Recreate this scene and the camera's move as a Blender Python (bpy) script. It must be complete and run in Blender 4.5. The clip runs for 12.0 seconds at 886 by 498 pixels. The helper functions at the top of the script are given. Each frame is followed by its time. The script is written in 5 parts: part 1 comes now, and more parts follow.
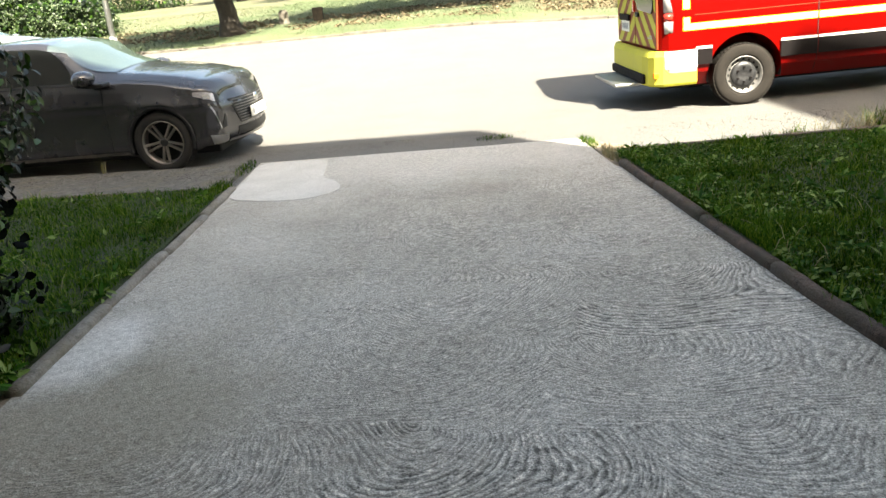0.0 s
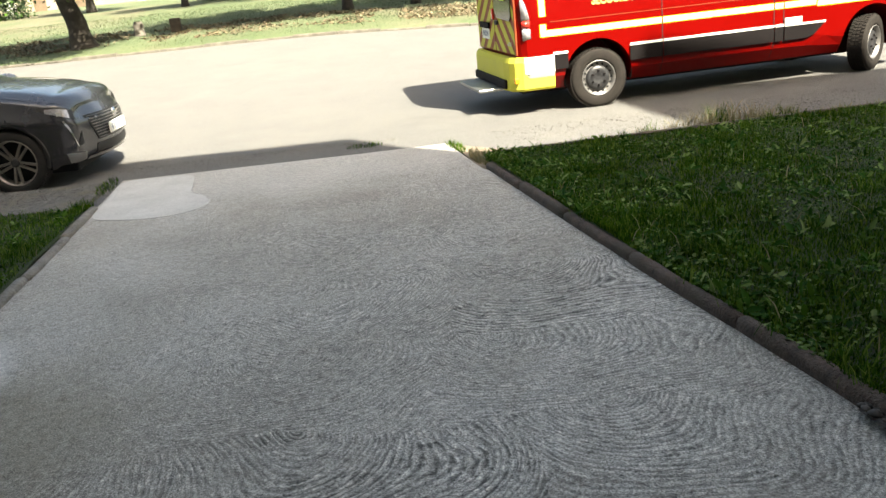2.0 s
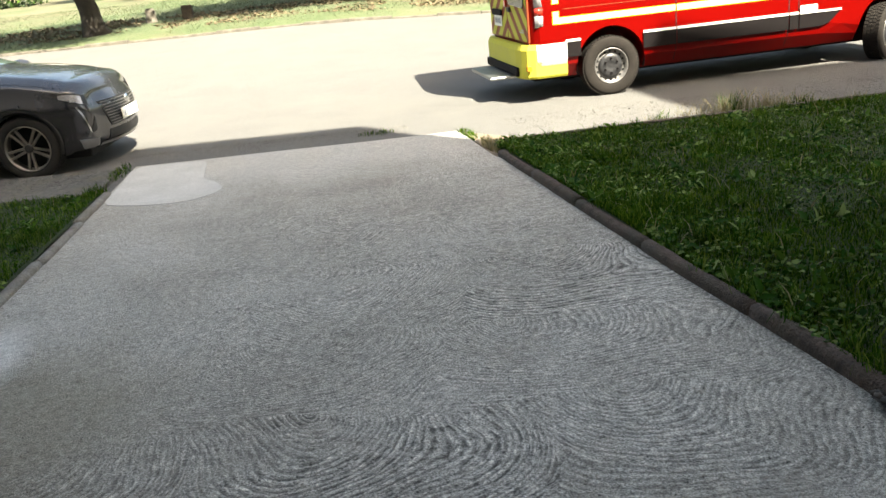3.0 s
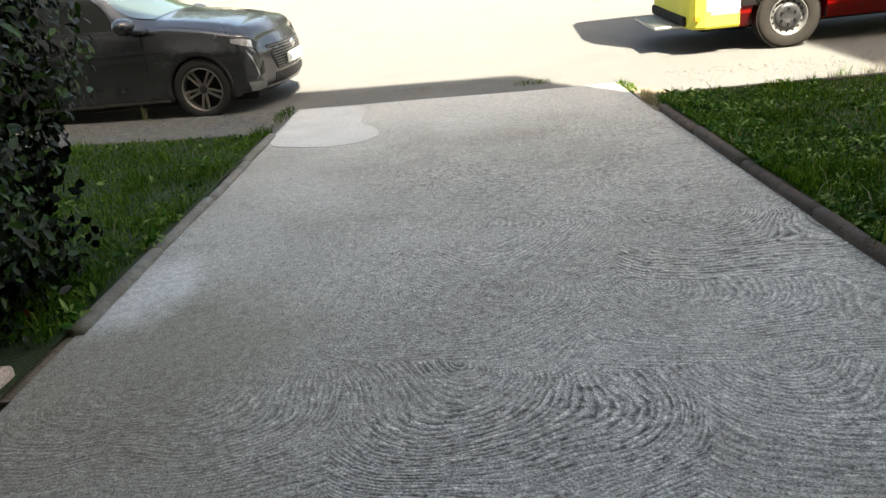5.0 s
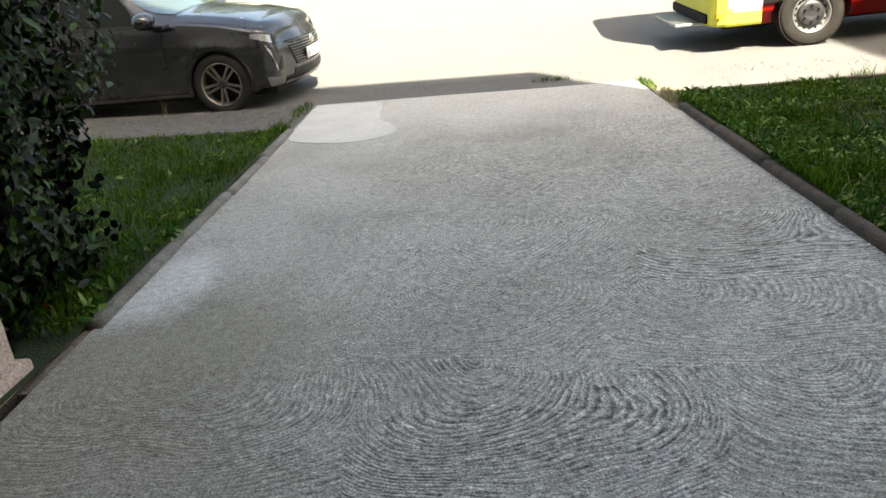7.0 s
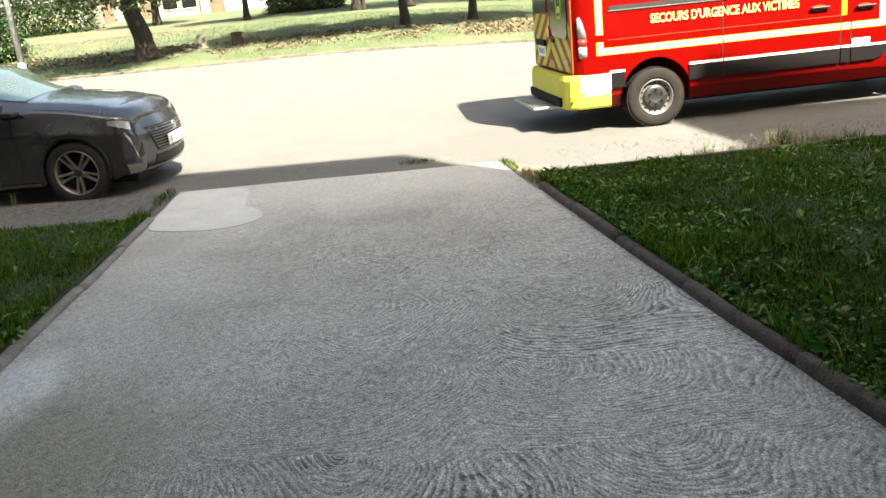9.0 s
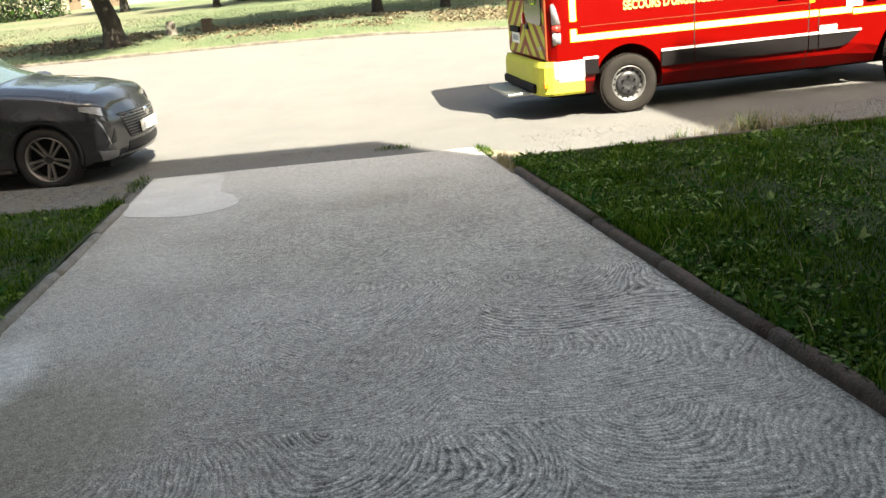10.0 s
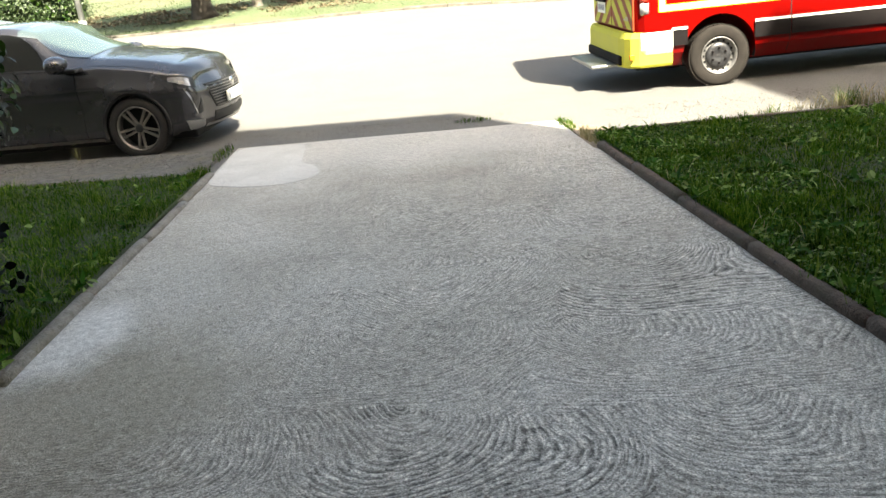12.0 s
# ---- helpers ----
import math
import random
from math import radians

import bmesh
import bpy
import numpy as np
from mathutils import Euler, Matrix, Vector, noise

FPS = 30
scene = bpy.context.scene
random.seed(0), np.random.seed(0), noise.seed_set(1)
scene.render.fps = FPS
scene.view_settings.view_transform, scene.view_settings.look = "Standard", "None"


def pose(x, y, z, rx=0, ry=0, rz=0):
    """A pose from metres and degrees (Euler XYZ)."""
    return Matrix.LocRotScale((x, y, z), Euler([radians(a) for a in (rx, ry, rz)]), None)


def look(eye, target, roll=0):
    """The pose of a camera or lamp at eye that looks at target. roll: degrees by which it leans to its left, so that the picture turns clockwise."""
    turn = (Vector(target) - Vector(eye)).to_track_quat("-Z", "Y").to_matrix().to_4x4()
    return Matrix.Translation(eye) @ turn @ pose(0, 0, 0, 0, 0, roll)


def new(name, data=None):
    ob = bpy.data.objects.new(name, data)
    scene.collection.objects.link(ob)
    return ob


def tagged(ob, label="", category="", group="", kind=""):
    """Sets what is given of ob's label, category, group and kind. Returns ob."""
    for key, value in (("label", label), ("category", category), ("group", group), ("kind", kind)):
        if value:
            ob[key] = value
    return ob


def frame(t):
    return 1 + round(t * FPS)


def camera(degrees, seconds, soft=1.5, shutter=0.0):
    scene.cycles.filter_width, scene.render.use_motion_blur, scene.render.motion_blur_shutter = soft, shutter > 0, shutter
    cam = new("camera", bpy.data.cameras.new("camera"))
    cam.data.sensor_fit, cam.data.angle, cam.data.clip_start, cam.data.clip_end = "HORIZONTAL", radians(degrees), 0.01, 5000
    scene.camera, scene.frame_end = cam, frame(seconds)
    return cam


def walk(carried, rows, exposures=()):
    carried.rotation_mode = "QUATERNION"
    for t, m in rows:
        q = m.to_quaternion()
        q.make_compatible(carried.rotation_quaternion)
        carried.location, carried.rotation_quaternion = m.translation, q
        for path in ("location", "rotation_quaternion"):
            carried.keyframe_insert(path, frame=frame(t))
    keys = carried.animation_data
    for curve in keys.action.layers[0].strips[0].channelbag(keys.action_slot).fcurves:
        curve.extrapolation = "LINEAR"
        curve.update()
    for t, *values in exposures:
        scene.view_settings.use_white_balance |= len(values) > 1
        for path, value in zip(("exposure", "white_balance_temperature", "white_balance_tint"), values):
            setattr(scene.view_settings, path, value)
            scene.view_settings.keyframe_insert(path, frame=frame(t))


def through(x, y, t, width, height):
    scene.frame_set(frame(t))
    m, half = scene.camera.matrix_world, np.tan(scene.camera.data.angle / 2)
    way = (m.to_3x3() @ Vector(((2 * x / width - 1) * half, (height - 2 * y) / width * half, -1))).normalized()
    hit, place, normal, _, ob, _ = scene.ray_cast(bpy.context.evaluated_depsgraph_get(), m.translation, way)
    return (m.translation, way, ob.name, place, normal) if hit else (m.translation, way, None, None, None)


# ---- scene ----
cam = camera(57.0, 12.0)
# seconds, x, y, z, yaw, pitch, roll
ROWS = [
    (0, -3.573, -9.522, 1.686, -1.16, -18.04, 5.53),
    (0.5, -3.592, -9.554, 1.697, -7.26, -15.82, 5.18),
    (1, -3.558, -9.594, 1.691, -14.01, -16.59, 4.52),
    (1.5, -3.553, -9.596, 1.709, -13.50, -17.29, 5.67),
    (2, -3.570, -9.600, 1.701, -10.40, -18.42, 5.82),
    (2.5, -3.587, -9.603, 1.693, -9.62, -18.40, 5.73),
    (2.7, -3.580, -9.604, 1.690, -9.74, -18.80, 5.64),
    (4.3, -3.609, -9.621, 1.703, -4.45, -19.45, 6.30),
    (4.5, -3.609, -9.621, 1.703, -2.70, -20.25, 6.02),
    (5, -3.623, -9.592, 1.707, 0.98, -21.55, 6.21),
    (5.5, -3.643, -9.599, 1.704, 1.20, -21.17, 5.70),
    (6, -3.644, -9.600, 1.707, 1.38, -20.70, 5.28),
    (6.5, -3.649, -9.601, 1.700, 2.13, -21.28, 5.48),
    (7, -3.624, -9.579, 1.708, 2.28, -21.68, 6.11),
    (7.2, -3.630, -9.585, 1.705, 1.41, -21.73, 5.96),
    (8.8, -3.552, -9.545, 1.725, -2.84, -19.47, 5.00),
    (9, -3.548, -9.545, 1.725, -6.51, -17.08, 5.50),
    (9.2, -3.572, -9.568, 1.724, -10.14, -16.17, 6.09),
    (9.5, -3.586, -9.576, 1.721, -10.69, -16.72, 5.72),
    (10, -3.591, -9.591, 1.708, -8.44, -18.04, 5.25),
    (10.5, -3.634, -9.581, 1.712, -5.05, -19.61, 6.34),
    (11, -3.630, -9.548, 1.706, -1.15, -20.09, 6.81),
    (11.5, -3.633, -9.553, 1.694, -2.16, -20.07, 6.71),
    (12, -3.601, -9.544, 1.705, -2.93, -19.44, 5.72),
]
EXPOSURE, KELVIN, TINT = 2.85, 7900, 4
STOPS = [(0.0, 0.0), (0.5, -0.25), (1.2, -0.34), (2.0, -0.32), (2.7, -0.26), (4.5, -0.18), (5.5, -0.02), (7.2, 0.0), (8.8, -0.1), (9.3, -0.28), (10.0, -0.28), (10.5, -0.25), (11.0, -0.22), (11.5, -0.1), (12.0, 0.05)]
walk(cam, [(t, pose(x, y, z, 90 + pitch, roll, yaw)) for t, x, y, z, yaw, pitch, roll in ROWS],
     [(t, EXPOSURE + s, KELVIN, TINT) for t, s in STOPS])

# ---- sky and sun: the sun stands behind the viewer's right shoulder, 48 degrees up ----
SUN_FROM = Vector((1.03, -2.0, 2.5))
sky = bpy.data.worlds.new("sky")
scene.world = sky
sky.use_nodes = True
sky_tex = sky.node_tree.nodes.new("ShaderNodeTexSky")
sky_tex.sky_type, sky_tex.sun_disc = "NISHITA", False
sky_tex.dust_density, sky_tex.ozone_density = 4.0, 0.4
sky_tex.sun_elevation, sky_tex.sun_rotation = radians(48), radians(152.8)
sky.node_tree.links.new(sky_tex.outputs[0], sky.node_tree.nodes["Background"].inputs[0])
sky.node_tree.nodes["Background"].inputs[1].default_value = 0.09
sun_data = bpy.data.lights.new("sun", "SUN")
sun_data.energy, sun_data.angle, sun_data.color = 4.7, radians(0.6), (1.0, 0.99, 0.98)
sun = new("sun", sun_data)
sun.matrix_world = look(SUN_FROM * 20, (0, 0, 0))


# ---- materials ----
def nodes_of(name, rough=0.8, metal=0.0, coat=0.0, spec=0.5):
    m = bpy.data.materials.new(name)
    m.use_nodes = True
    nt = m.node_tree
    b = nt.nodes["Principled BSDF"]
    b.inputs["Roughness"].default_value, b.inputs["Metallic"].default_value = rough, metal
    b.inputs["Coat Weight"].default_value, b.inputs["Coat Roughness"].default_value = coat, 0.04
    b.inputs["Specular IOR Level"].default_value = spec
    return m, nt, b


def tex_noise(nt, vec, scale, detail=4.0, rough=0.6, dist=0.0):
    n = nt.nodes.new("ShaderNodeTexNoise")
    n.inputs["Scale"].default_value, n.inputs["Detail"].default_value = scale, detail
    n.inputs["Roughness"].default_value, n.inputs["Distortion"].default_value = rough, dist
    nt.links.new(vec, n.inputs["Vector"])
    return n.outputs["Fac"]


def ramp(nt, fac, stops):
    r = nt.nodes.new("ShaderNodeValToRGB")
    while len(r.color_ramp.elements) < len(stops):
        r.color_ramp.elements.new(0.5)
    for el, (p, c) in zip(r.color_ramp.elements, stops):
        el.position, el.color = p, (*c, 1) if len(c) == 3 else c
    nt.links.new(fac, r.inputs[0])
    return r.outputs[0]


def mixed(nt, fac, a, b, mode="MIX"):
    n = nt.nodes.new("ShaderNodeMix")
    n.data_type, n.blend_type = "RGBA", mode
    for sock, val in ((n.inputs[0], fac), (n.inputs[6], a), (n.inputs[7], b)):
        if isinstance(val, (int, float)):
            sock.default_value = val
        elif isinstance(val, tuple):
            sock.default_value = (*val, 1)
        else:
            nt.links.new(val, sock)
    return n.outputs[2]


def calc(nt, op, *vals):
    n = nt.nodes.new("ShaderNodeMath")
    n.operation = op
    for s, v in zip(n.inputs, vals):
        if isinstance(v, (int, float)):
            s.default_value = v
        else:
            nt.links.new(v, s)
    return n.outputs[0]


def bump(nt, b, height, strength=0.5, dist=0.01):
    n = nt.nodes.new("ShaderNodeBump")
    n.inputs["Strength"].default_value, n.inputs["Distance"].default_value = strength, dist
    nt.links.new(height, n.inputs["Height"])
    nt.links.new(n.outputs[0], b.inputs["Normal"])


def place(nt, space="Object"):
    return nt.nodes.new("ShaderNodeTexCoord").outputs[space]


def grained(name, dark, light, scale=6.0, fine=60.0, rough=0.85, relief=0.3, dist=0.006, stain=None):
    """A rough mineral surface: broad stains, fine grain and relief."""
    m, nt, b = nodes_of(name, rough)
    v = place(nt)
    broad, grain = tex_noise(nt, v, scale, 5), tex_noise(nt, v, fine, 3, 0.7)
    col = ramp(nt, broad, [(0.3, dark), (0.7, light)])
    g = ramp(nt, grain, [(0.3, (0.62,) * 3), (0.7, (1.25,) * 3)])
    col = mixed(nt, 1.0, col, g, "MULTIPLY")
    if stain:
        s = ramp(nt, tex_noise(nt, v, scale * 0.25, 6, 0.65), [(0.5, (0, 0, 0)), (0.68, (1, 1, 1))])
        col = mixed(nt, s, col, stain)
    nt.links.new(col, b.inputs["Base Color"])
    bump(nt, b, grain, relief, dist)
    return m


def plain(name, color, rough=0.5, metal=0.0, coat=0.0, vary=0.12, scale=9.0, relief=0.0, fine=80.0, spec=0.5):
    """A painted, moulded or metal surface with a little dirt and unevenness."""
    m, nt, b = nodes_of(name, rough, metal, coat, spec)
    v = place(nt)
    n = tex_noise(nt, v, scale, 6, 0.65)
    lo, hi = tuple(c * (1 - vary) for c in color), tuple(min(1, c * (1 + vary * 0.6)) for c in color)
    nt.links.new(ramp(nt, n, [(0.3, lo), (0.7, hi)]), b.inputs["Base Color"])
    r = nt.nodes.new("ShaderNodeMapRange")
    r.inputs["To Min"].default_value, r.inputs["To Max"].default_value = rough * 0.85, min(1, rough * 1.2)
    nt.links.new(n, r.inputs[0])
    nt.links.new(r.outputs[0], b.inputs["Roughness"])
    if relief:
        bump(nt, b, tex_noise(nt, v, fine, 3), relief, 0.004)
    return m


def leafy(name, colors, rough=0.45, through=0.25, spec=0.5):
    """Leaves or blades: every island has its own tint, with some light passing through."""
    m, nt, b = nodes_of(name, rough, spec=spec)
    geo = nt.nodes.new("ShaderNodeNewGeometry")
    step = 1.0 / max(1, len(colors) - 1)
    col = ramp(nt, geo.outputs["Random Per Island"], [(i * step, c) for i, c in enumerate(colors)])
    big = ramp(nt, tex_noise(nt, place(nt), 1.3, 3), [(0.3, (0.7,) * 3), (0.7, (1.2,) * 3)])
    col = mixed(nt, 1.0, col, big, "MULTIPLY")
    nt.links.new(col, b.inputs["Base Color"])
    tr = nt.nodes.new("ShaderNodeBsdfTranslucent")
    nt.links.new(col, tr.inputs[0])
    mx = nt.nodes.new("ShaderNodeMixShader")
    mx.inputs[0].default_value = through
    nt.links.new(b.outputs[0], mx.inputs[1])
    nt.links.new(tr.outputs[0], mx.inputs[2])
    nt.links.new(mx.outputs[0], nt.nodes["Material Output"].inputs[0])
    return m


def swept_concrete(name):
    """Grey concrete combed with a broom: rows of half-round sweeps, each about its own centre."""
    m, nt, b = nodes_of(name, 0.9, spec=0.3)
    v = place(nt)

    def vec(op, a, c, d=None):
        n = nt.nodes.new("ShaderNodeVectorMath")
        n.operation = op
        for sock, val in zip(n.inputs, (a, c, d)):
            if isinstance(val, tuple):
                sock.default_value = val
            elif val is not None:
                nt.links.new(val, sock)
        return n.outputs["Value"] if op == "LENGTH" else n.outputs[0]

    def span(val, lo, hi, a, c):
        n = nt.nodes.new("ShaderNodeMapRange")
        nt.links.new(val, n.inputs[0])
        for k, q in enumerate((lo, hi, a, c)):
            n.inputs[k + 1].default_value = q
        return n.outputs[0]

    def dice(val):
        n = nt.nodes.new("ShaderNodeTexWhiteNoise")
        n.noise_dimensions = "1D"
        nt.links.new(val, n.inputs["W"])
        return n.outputs["Value"]

    warp = nt.nodes.new("ShaderNodeTexNoise")
    warp.inputs["Scale"].default_value, warp.inputs["Detail"].default_value = 1.25, 1
    nt.links.new(v, warp.inputs["Vector"])
    bent = vec("MULTIPLY_ADD", warp.outputs["Color"], (0.62, 0.62, 0), v)
    xyz, raw = nt.nodes.new("ShaderNodeSeparateXYZ"), nt.nodes.new("ShaderNodeSeparateXYZ")
    nt.links.new(bent, xyz.inputs[0])
    nt.links.new(v, raw.inputs[0])
    # rows 0.82 m deep, sweeps about a metre wide, shifted from row to row
    across_row = calc(nt, "DIVIDE", calc(nt, "ADD", calc(nt, "MULTIPLY_ADD", xyz.outputs["X"], 0.13, xyz.outputs["Y"]), 7.24), 0.82)
    row = calc(nt, "FLOOR", across_row)
    below = calc(nt, "MULTIPLY", calc(nt, "SUBTRACT", 1.0, calc(nt, "FRACT", across_row)), 0.82)
    along = calc(nt, "DIVIDE", calc(nt, "ADD", xyz.outputs["X"], calc(nt, "MULTIPLY", dice(row), 3.0)), 1.12)
    col_no = calc(nt, "FLOOR", along)
    beside = calc(nt, "MULTIPLY", calc(nt, "SUBTRACT", calc(nt, "FRACT", along), 0.36), 1.12)
    sweep_no = calc(nt, "MULTIPLY_ADD", row, 7.31, col_no)
    radius = calc(nt, "SQRT", calc(nt, "ADD", calc(nt, "MULTIPLY", beside, beside), calc(nt, "MULTIPLY", below, below)))
    angle = calc(nt, "ARCTAN2", below, beside)
    polar = nt.nodes.new("ShaderNodeCombineXYZ")
    nt.links.new(calc(nt, "MULTIPLY", radius, 54.0), polar.inputs[0])
    nt.links.new(calc(nt, "MULTIPLY", calc(nt, "MULTIPLY", angle, radius), 11.0), polar.inputs[1])
    nt.links.new(calc(nt, "MULTIPLY", sweep_no, 3.7), polar.inputs[2])
    streak = tex_noise(nt, polar.outputs[0], 1.0, 3, 0.6, 0.4)
    phase = calc(nt, "ADD", calc(nt, "MULTIPLY", radius, 270.0), calc(nt, "MULTIPLY", streak, 10.0))
    comb = calc(nt, "MULTIPLY_ADD", calc(nt, "SINE", phase), 0.5, 0.5)
    grain, coarse = tex_noise(nt, v, 130, 3, 0.75), tex_noise(nt, v, 30, 4, 0.7)
    lines = calc(nt, "ADD", calc(nt, "MULTIPLY", comb, 0.19), calc(nt, "ADD", calc(nt, "MULTIPLY", streak, 0.46), calc(nt, "MULTIPLY", coarse, 0.35)))
    # the broom bit deeper in some sweeps than in others, and in some places
    depth = calc(nt, "MULTIPLY_ADD", dice(sweep_no), 0.45, 0.55)
    depth = calc(nt, "MULTIPLY", depth, ramp(nt, tex_noise(nt, v, 1.9, 4, 0.6), [(0.33, (0.25,) * 3), (0.52, (1,) * 3)]))
    # the end towards the street is floated smooth; the middle of the left side has worn flat
    depth = calc(nt, "MULTIPLY", depth, span(raw.outputs["Y"], -5.6, -2.4, 1.0, 0.28))
    worn = calc(nt, "MAXIMUM", span(xyz.outputs["X"], -4.35, -3.55, 0.10, 1.0), span(xyz.outputs["Y"], -6.95, -6.5, 1.0, 0.0))
    depth = calc(nt, "MULTIPLY", depth, worn)
    # the strokes skip where the mortar was stiff
    depth = calc(nt, "MULTIPLY", depth, ramp(nt, tex_noise(nt, v, 17, 4, 0.7), [(0.36, (0.28,) * 3), (0.54, (1,) * 3)]))
    fine = calc(nt, "ADD", calc(nt, "MULTIPLY", grain, 0.5), calc(nt, "MULTIPLY", coarse, 0.45))
    height = calc(nt, "ADD", calc(nt, "MULTIPLY", calc(nt, "MULTIPLY", lines, depth), 1.25), fine)
    base = ramp(nt, tex_noise(nt, v, 1.1, 6, 0.65), [(0.28, (0.355, 0.335, 0.295)), (0.5, (0.43, 0.41, 0.365)), (0.72, (0.49, 0.472, 0.43))])
    # groove shade and ridge light put into the colour, along with dirt in the grooves
    groove = mixed(nt, depth, (0.95, 0.95, 0.95), ramp(nt, lines, [(0.36, (0.20,) * 3), (0.45, (0.62,) * 3), (0.54, (0.98,) * 3), (0.68, (1.6,) * 3)]))
    col = mixed(nt, 1.0, base, groove, "MULTIPLY")
    col = mixed(nt, 1.0, col, ramp(nt, grain, [(0.36, (0.42,) * 3), (0.64, (1.50,) * 3)]), "MULTIPLY")
    col = mixed(nt, 1.0, col, ramp(nt, coarse, [(0.32, (0.78,) * 3), (0.64, (1.12,) * 3)]), "MULTIPLY")
    soil = ramp(nt, tex_noise(nt, v, 0.8, 6, 0.7), [(0.54, (0, 0, 0)), (0.72, (0.5,) * 3)])
    col = mixed(nt, soil, col, (0.28, 0.252, 0.21))
    specks = ramp(nt, tex_noise(nt, v, 60, 2, 0.5), [(0.26, (0.3,) * 3), (0.32, (1,) * 3)])
    col = mixed(nt, 1.0, col, specks, "MULTIPLY")
    # two darker brown patches before the wall, a lime bloom by the shrub, a pale end at the street
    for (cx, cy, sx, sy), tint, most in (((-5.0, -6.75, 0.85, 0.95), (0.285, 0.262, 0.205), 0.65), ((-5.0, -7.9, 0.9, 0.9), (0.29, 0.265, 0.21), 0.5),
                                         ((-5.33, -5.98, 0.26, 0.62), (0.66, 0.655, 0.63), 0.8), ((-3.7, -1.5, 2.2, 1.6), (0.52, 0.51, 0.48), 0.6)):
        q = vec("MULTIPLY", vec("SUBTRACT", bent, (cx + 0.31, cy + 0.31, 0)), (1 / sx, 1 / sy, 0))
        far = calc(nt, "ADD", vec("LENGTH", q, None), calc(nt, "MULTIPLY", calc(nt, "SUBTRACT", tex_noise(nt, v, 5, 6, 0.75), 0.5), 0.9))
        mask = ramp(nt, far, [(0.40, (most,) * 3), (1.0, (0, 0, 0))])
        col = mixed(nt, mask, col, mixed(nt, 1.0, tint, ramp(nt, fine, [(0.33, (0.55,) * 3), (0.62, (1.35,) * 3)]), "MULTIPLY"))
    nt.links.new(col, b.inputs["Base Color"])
    bump(nt, b, height, 1.0, 0.018)
    return m


M_DRIVE = swept_concrete("swept_concrete")
M_PATCH = grained("smooth_mortar", (0.43, 0.42, 0.39), (0.52, 0.51, 0.48), 3, 90, 0.85, 0.3)
M_KERB = grained("weathered_kerb_concrete", (0.040, 0.028, 0.021), (0.118, 0.082, 0.062), 9, 70, 0.95, 1.0, 0.02, (0.040, 0.036, 0.022))
M_KERB_PALE = grained("pale_kerb_concrete", (0.13, 0.118, 0.10), (0.25, 0.235, 0.205), 9, 70, 0.95, 0.9, 0.015, (0.10, 0.085, 0.05))
M_ROAD = grained("worn_asphalt", (0.105, 0.102, 0.097), (0.122, 0.119, 0.113), 1.2, 55, 0.9, 1.0, 0.02, (0.118, 0.114, 0.106))
M_PAVE = grained("old_pavement_asphalt", (0.055, 0.053, 0.049), (0.17, 0.164, 0.152), 14, 75, 0.9, 1.0, 0.02, (0.12, 0.108, 0.08))
M_SOIL = grained("dry_soil", (0.12, 0.09, 0.06), (0.26, 0.21, 0.15), 4, 50, 0.95, 0.8, 0.02)
M_GUTTER = grained("sandy_gutter", (0.13, 0.11, 0.085), (0.22, 0.195, 0.16), 5, 40, 0.95, 1.0, 0.02)
M_GRAVEL = grained("gravel", (0.02, 0.017, 0.014), (0.07, 0.06, 0.05), 30, 70, 0.9, 1.0, 0.03)
M_TURF = grained("turf", (0.012, 0.022, 0.003), (0.030, 0.050, 0.006), 3, 60, 0.95, 0.8, 0.03)
M_FAR_TURF = grained("park_grass", (0.046, 0.074, 0.025), (0.090, 0.106, 0.052), 0.35, 14, 0.95, 0.8, 0.05, (0.11, 0.09, 0.058))
M_GRASS = leafy("grass_blades", [(0.008, 0.028, 0.002), (0.018, 0.055, 0.002), (0.040, 0.095, 0.005), (0.12, 0.17, 0.018)], 0.85, 0.35, 0.03)
M_CLOVER = leafy("broad_weeds", [(0.008, 0.040, 0.002), (0.020, 0.075, 0.004), (0.055, 0.12, 0.010), (0.20, 0.27, 0.09)], 0.7, 0.25, 0.12)
M_STRAW = leafy("dry_grass", [(0.18, 0.15, 0.07), (0.27, 0.225, 0.12), (0.12, 0.14, 0.045)], 0.7, 0.3)
M_SHRUB = leafy("shrub_leaves", [(0.002, 0.005, 0.002), (0.004, 0.010, 0.003), (0.008, 0.021, 0.005), (0.016, 0.044, 0.005), (0.045, 0.10, 0.010)], 0.42, 0.12, 0.28)
# near-black copy of the shrub leaves: the bush's inner shade put into the colour
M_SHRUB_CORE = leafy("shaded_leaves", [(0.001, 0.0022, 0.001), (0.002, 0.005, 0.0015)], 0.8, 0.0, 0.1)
M_RED_LEAF = leafy("red_leaves", [(0.20, 0.03, 0.015), (0.12, 0.02, 0.012)], 0.4, 0.2)
M_TREE = leafy("tree_leaves", [(0.017, 0.034, 0.012), (0.034, 0.060, 0.020), (0.066, 0.095, 0.036)], 0.5, 0.3)
M_BARK = grained("bark", (0.015, 0.012, 0.010), (0.042, 0.034, 0.026), 5, 30, 0.95, 1.0, 0.05)
M_STONE = grained("old_stone", (0.055, 0.048, 0.038), (0.15, 0.135, 0.11), 4, 40, 0.95, 0.8, 0.02)
M_STUMP = grained("old_wood", (0.03, 0.024, 0.018), (0.075, 0.058, 0.044), 4, 40, 0.95, 0.8, 0.02)
M_ROUGHCAST = grained("pink_roughcast", (0.50, 0.37, 0.29), (0.62, 0.48, 0.39), 3, 55, 0.95, 1.0, 0.02)
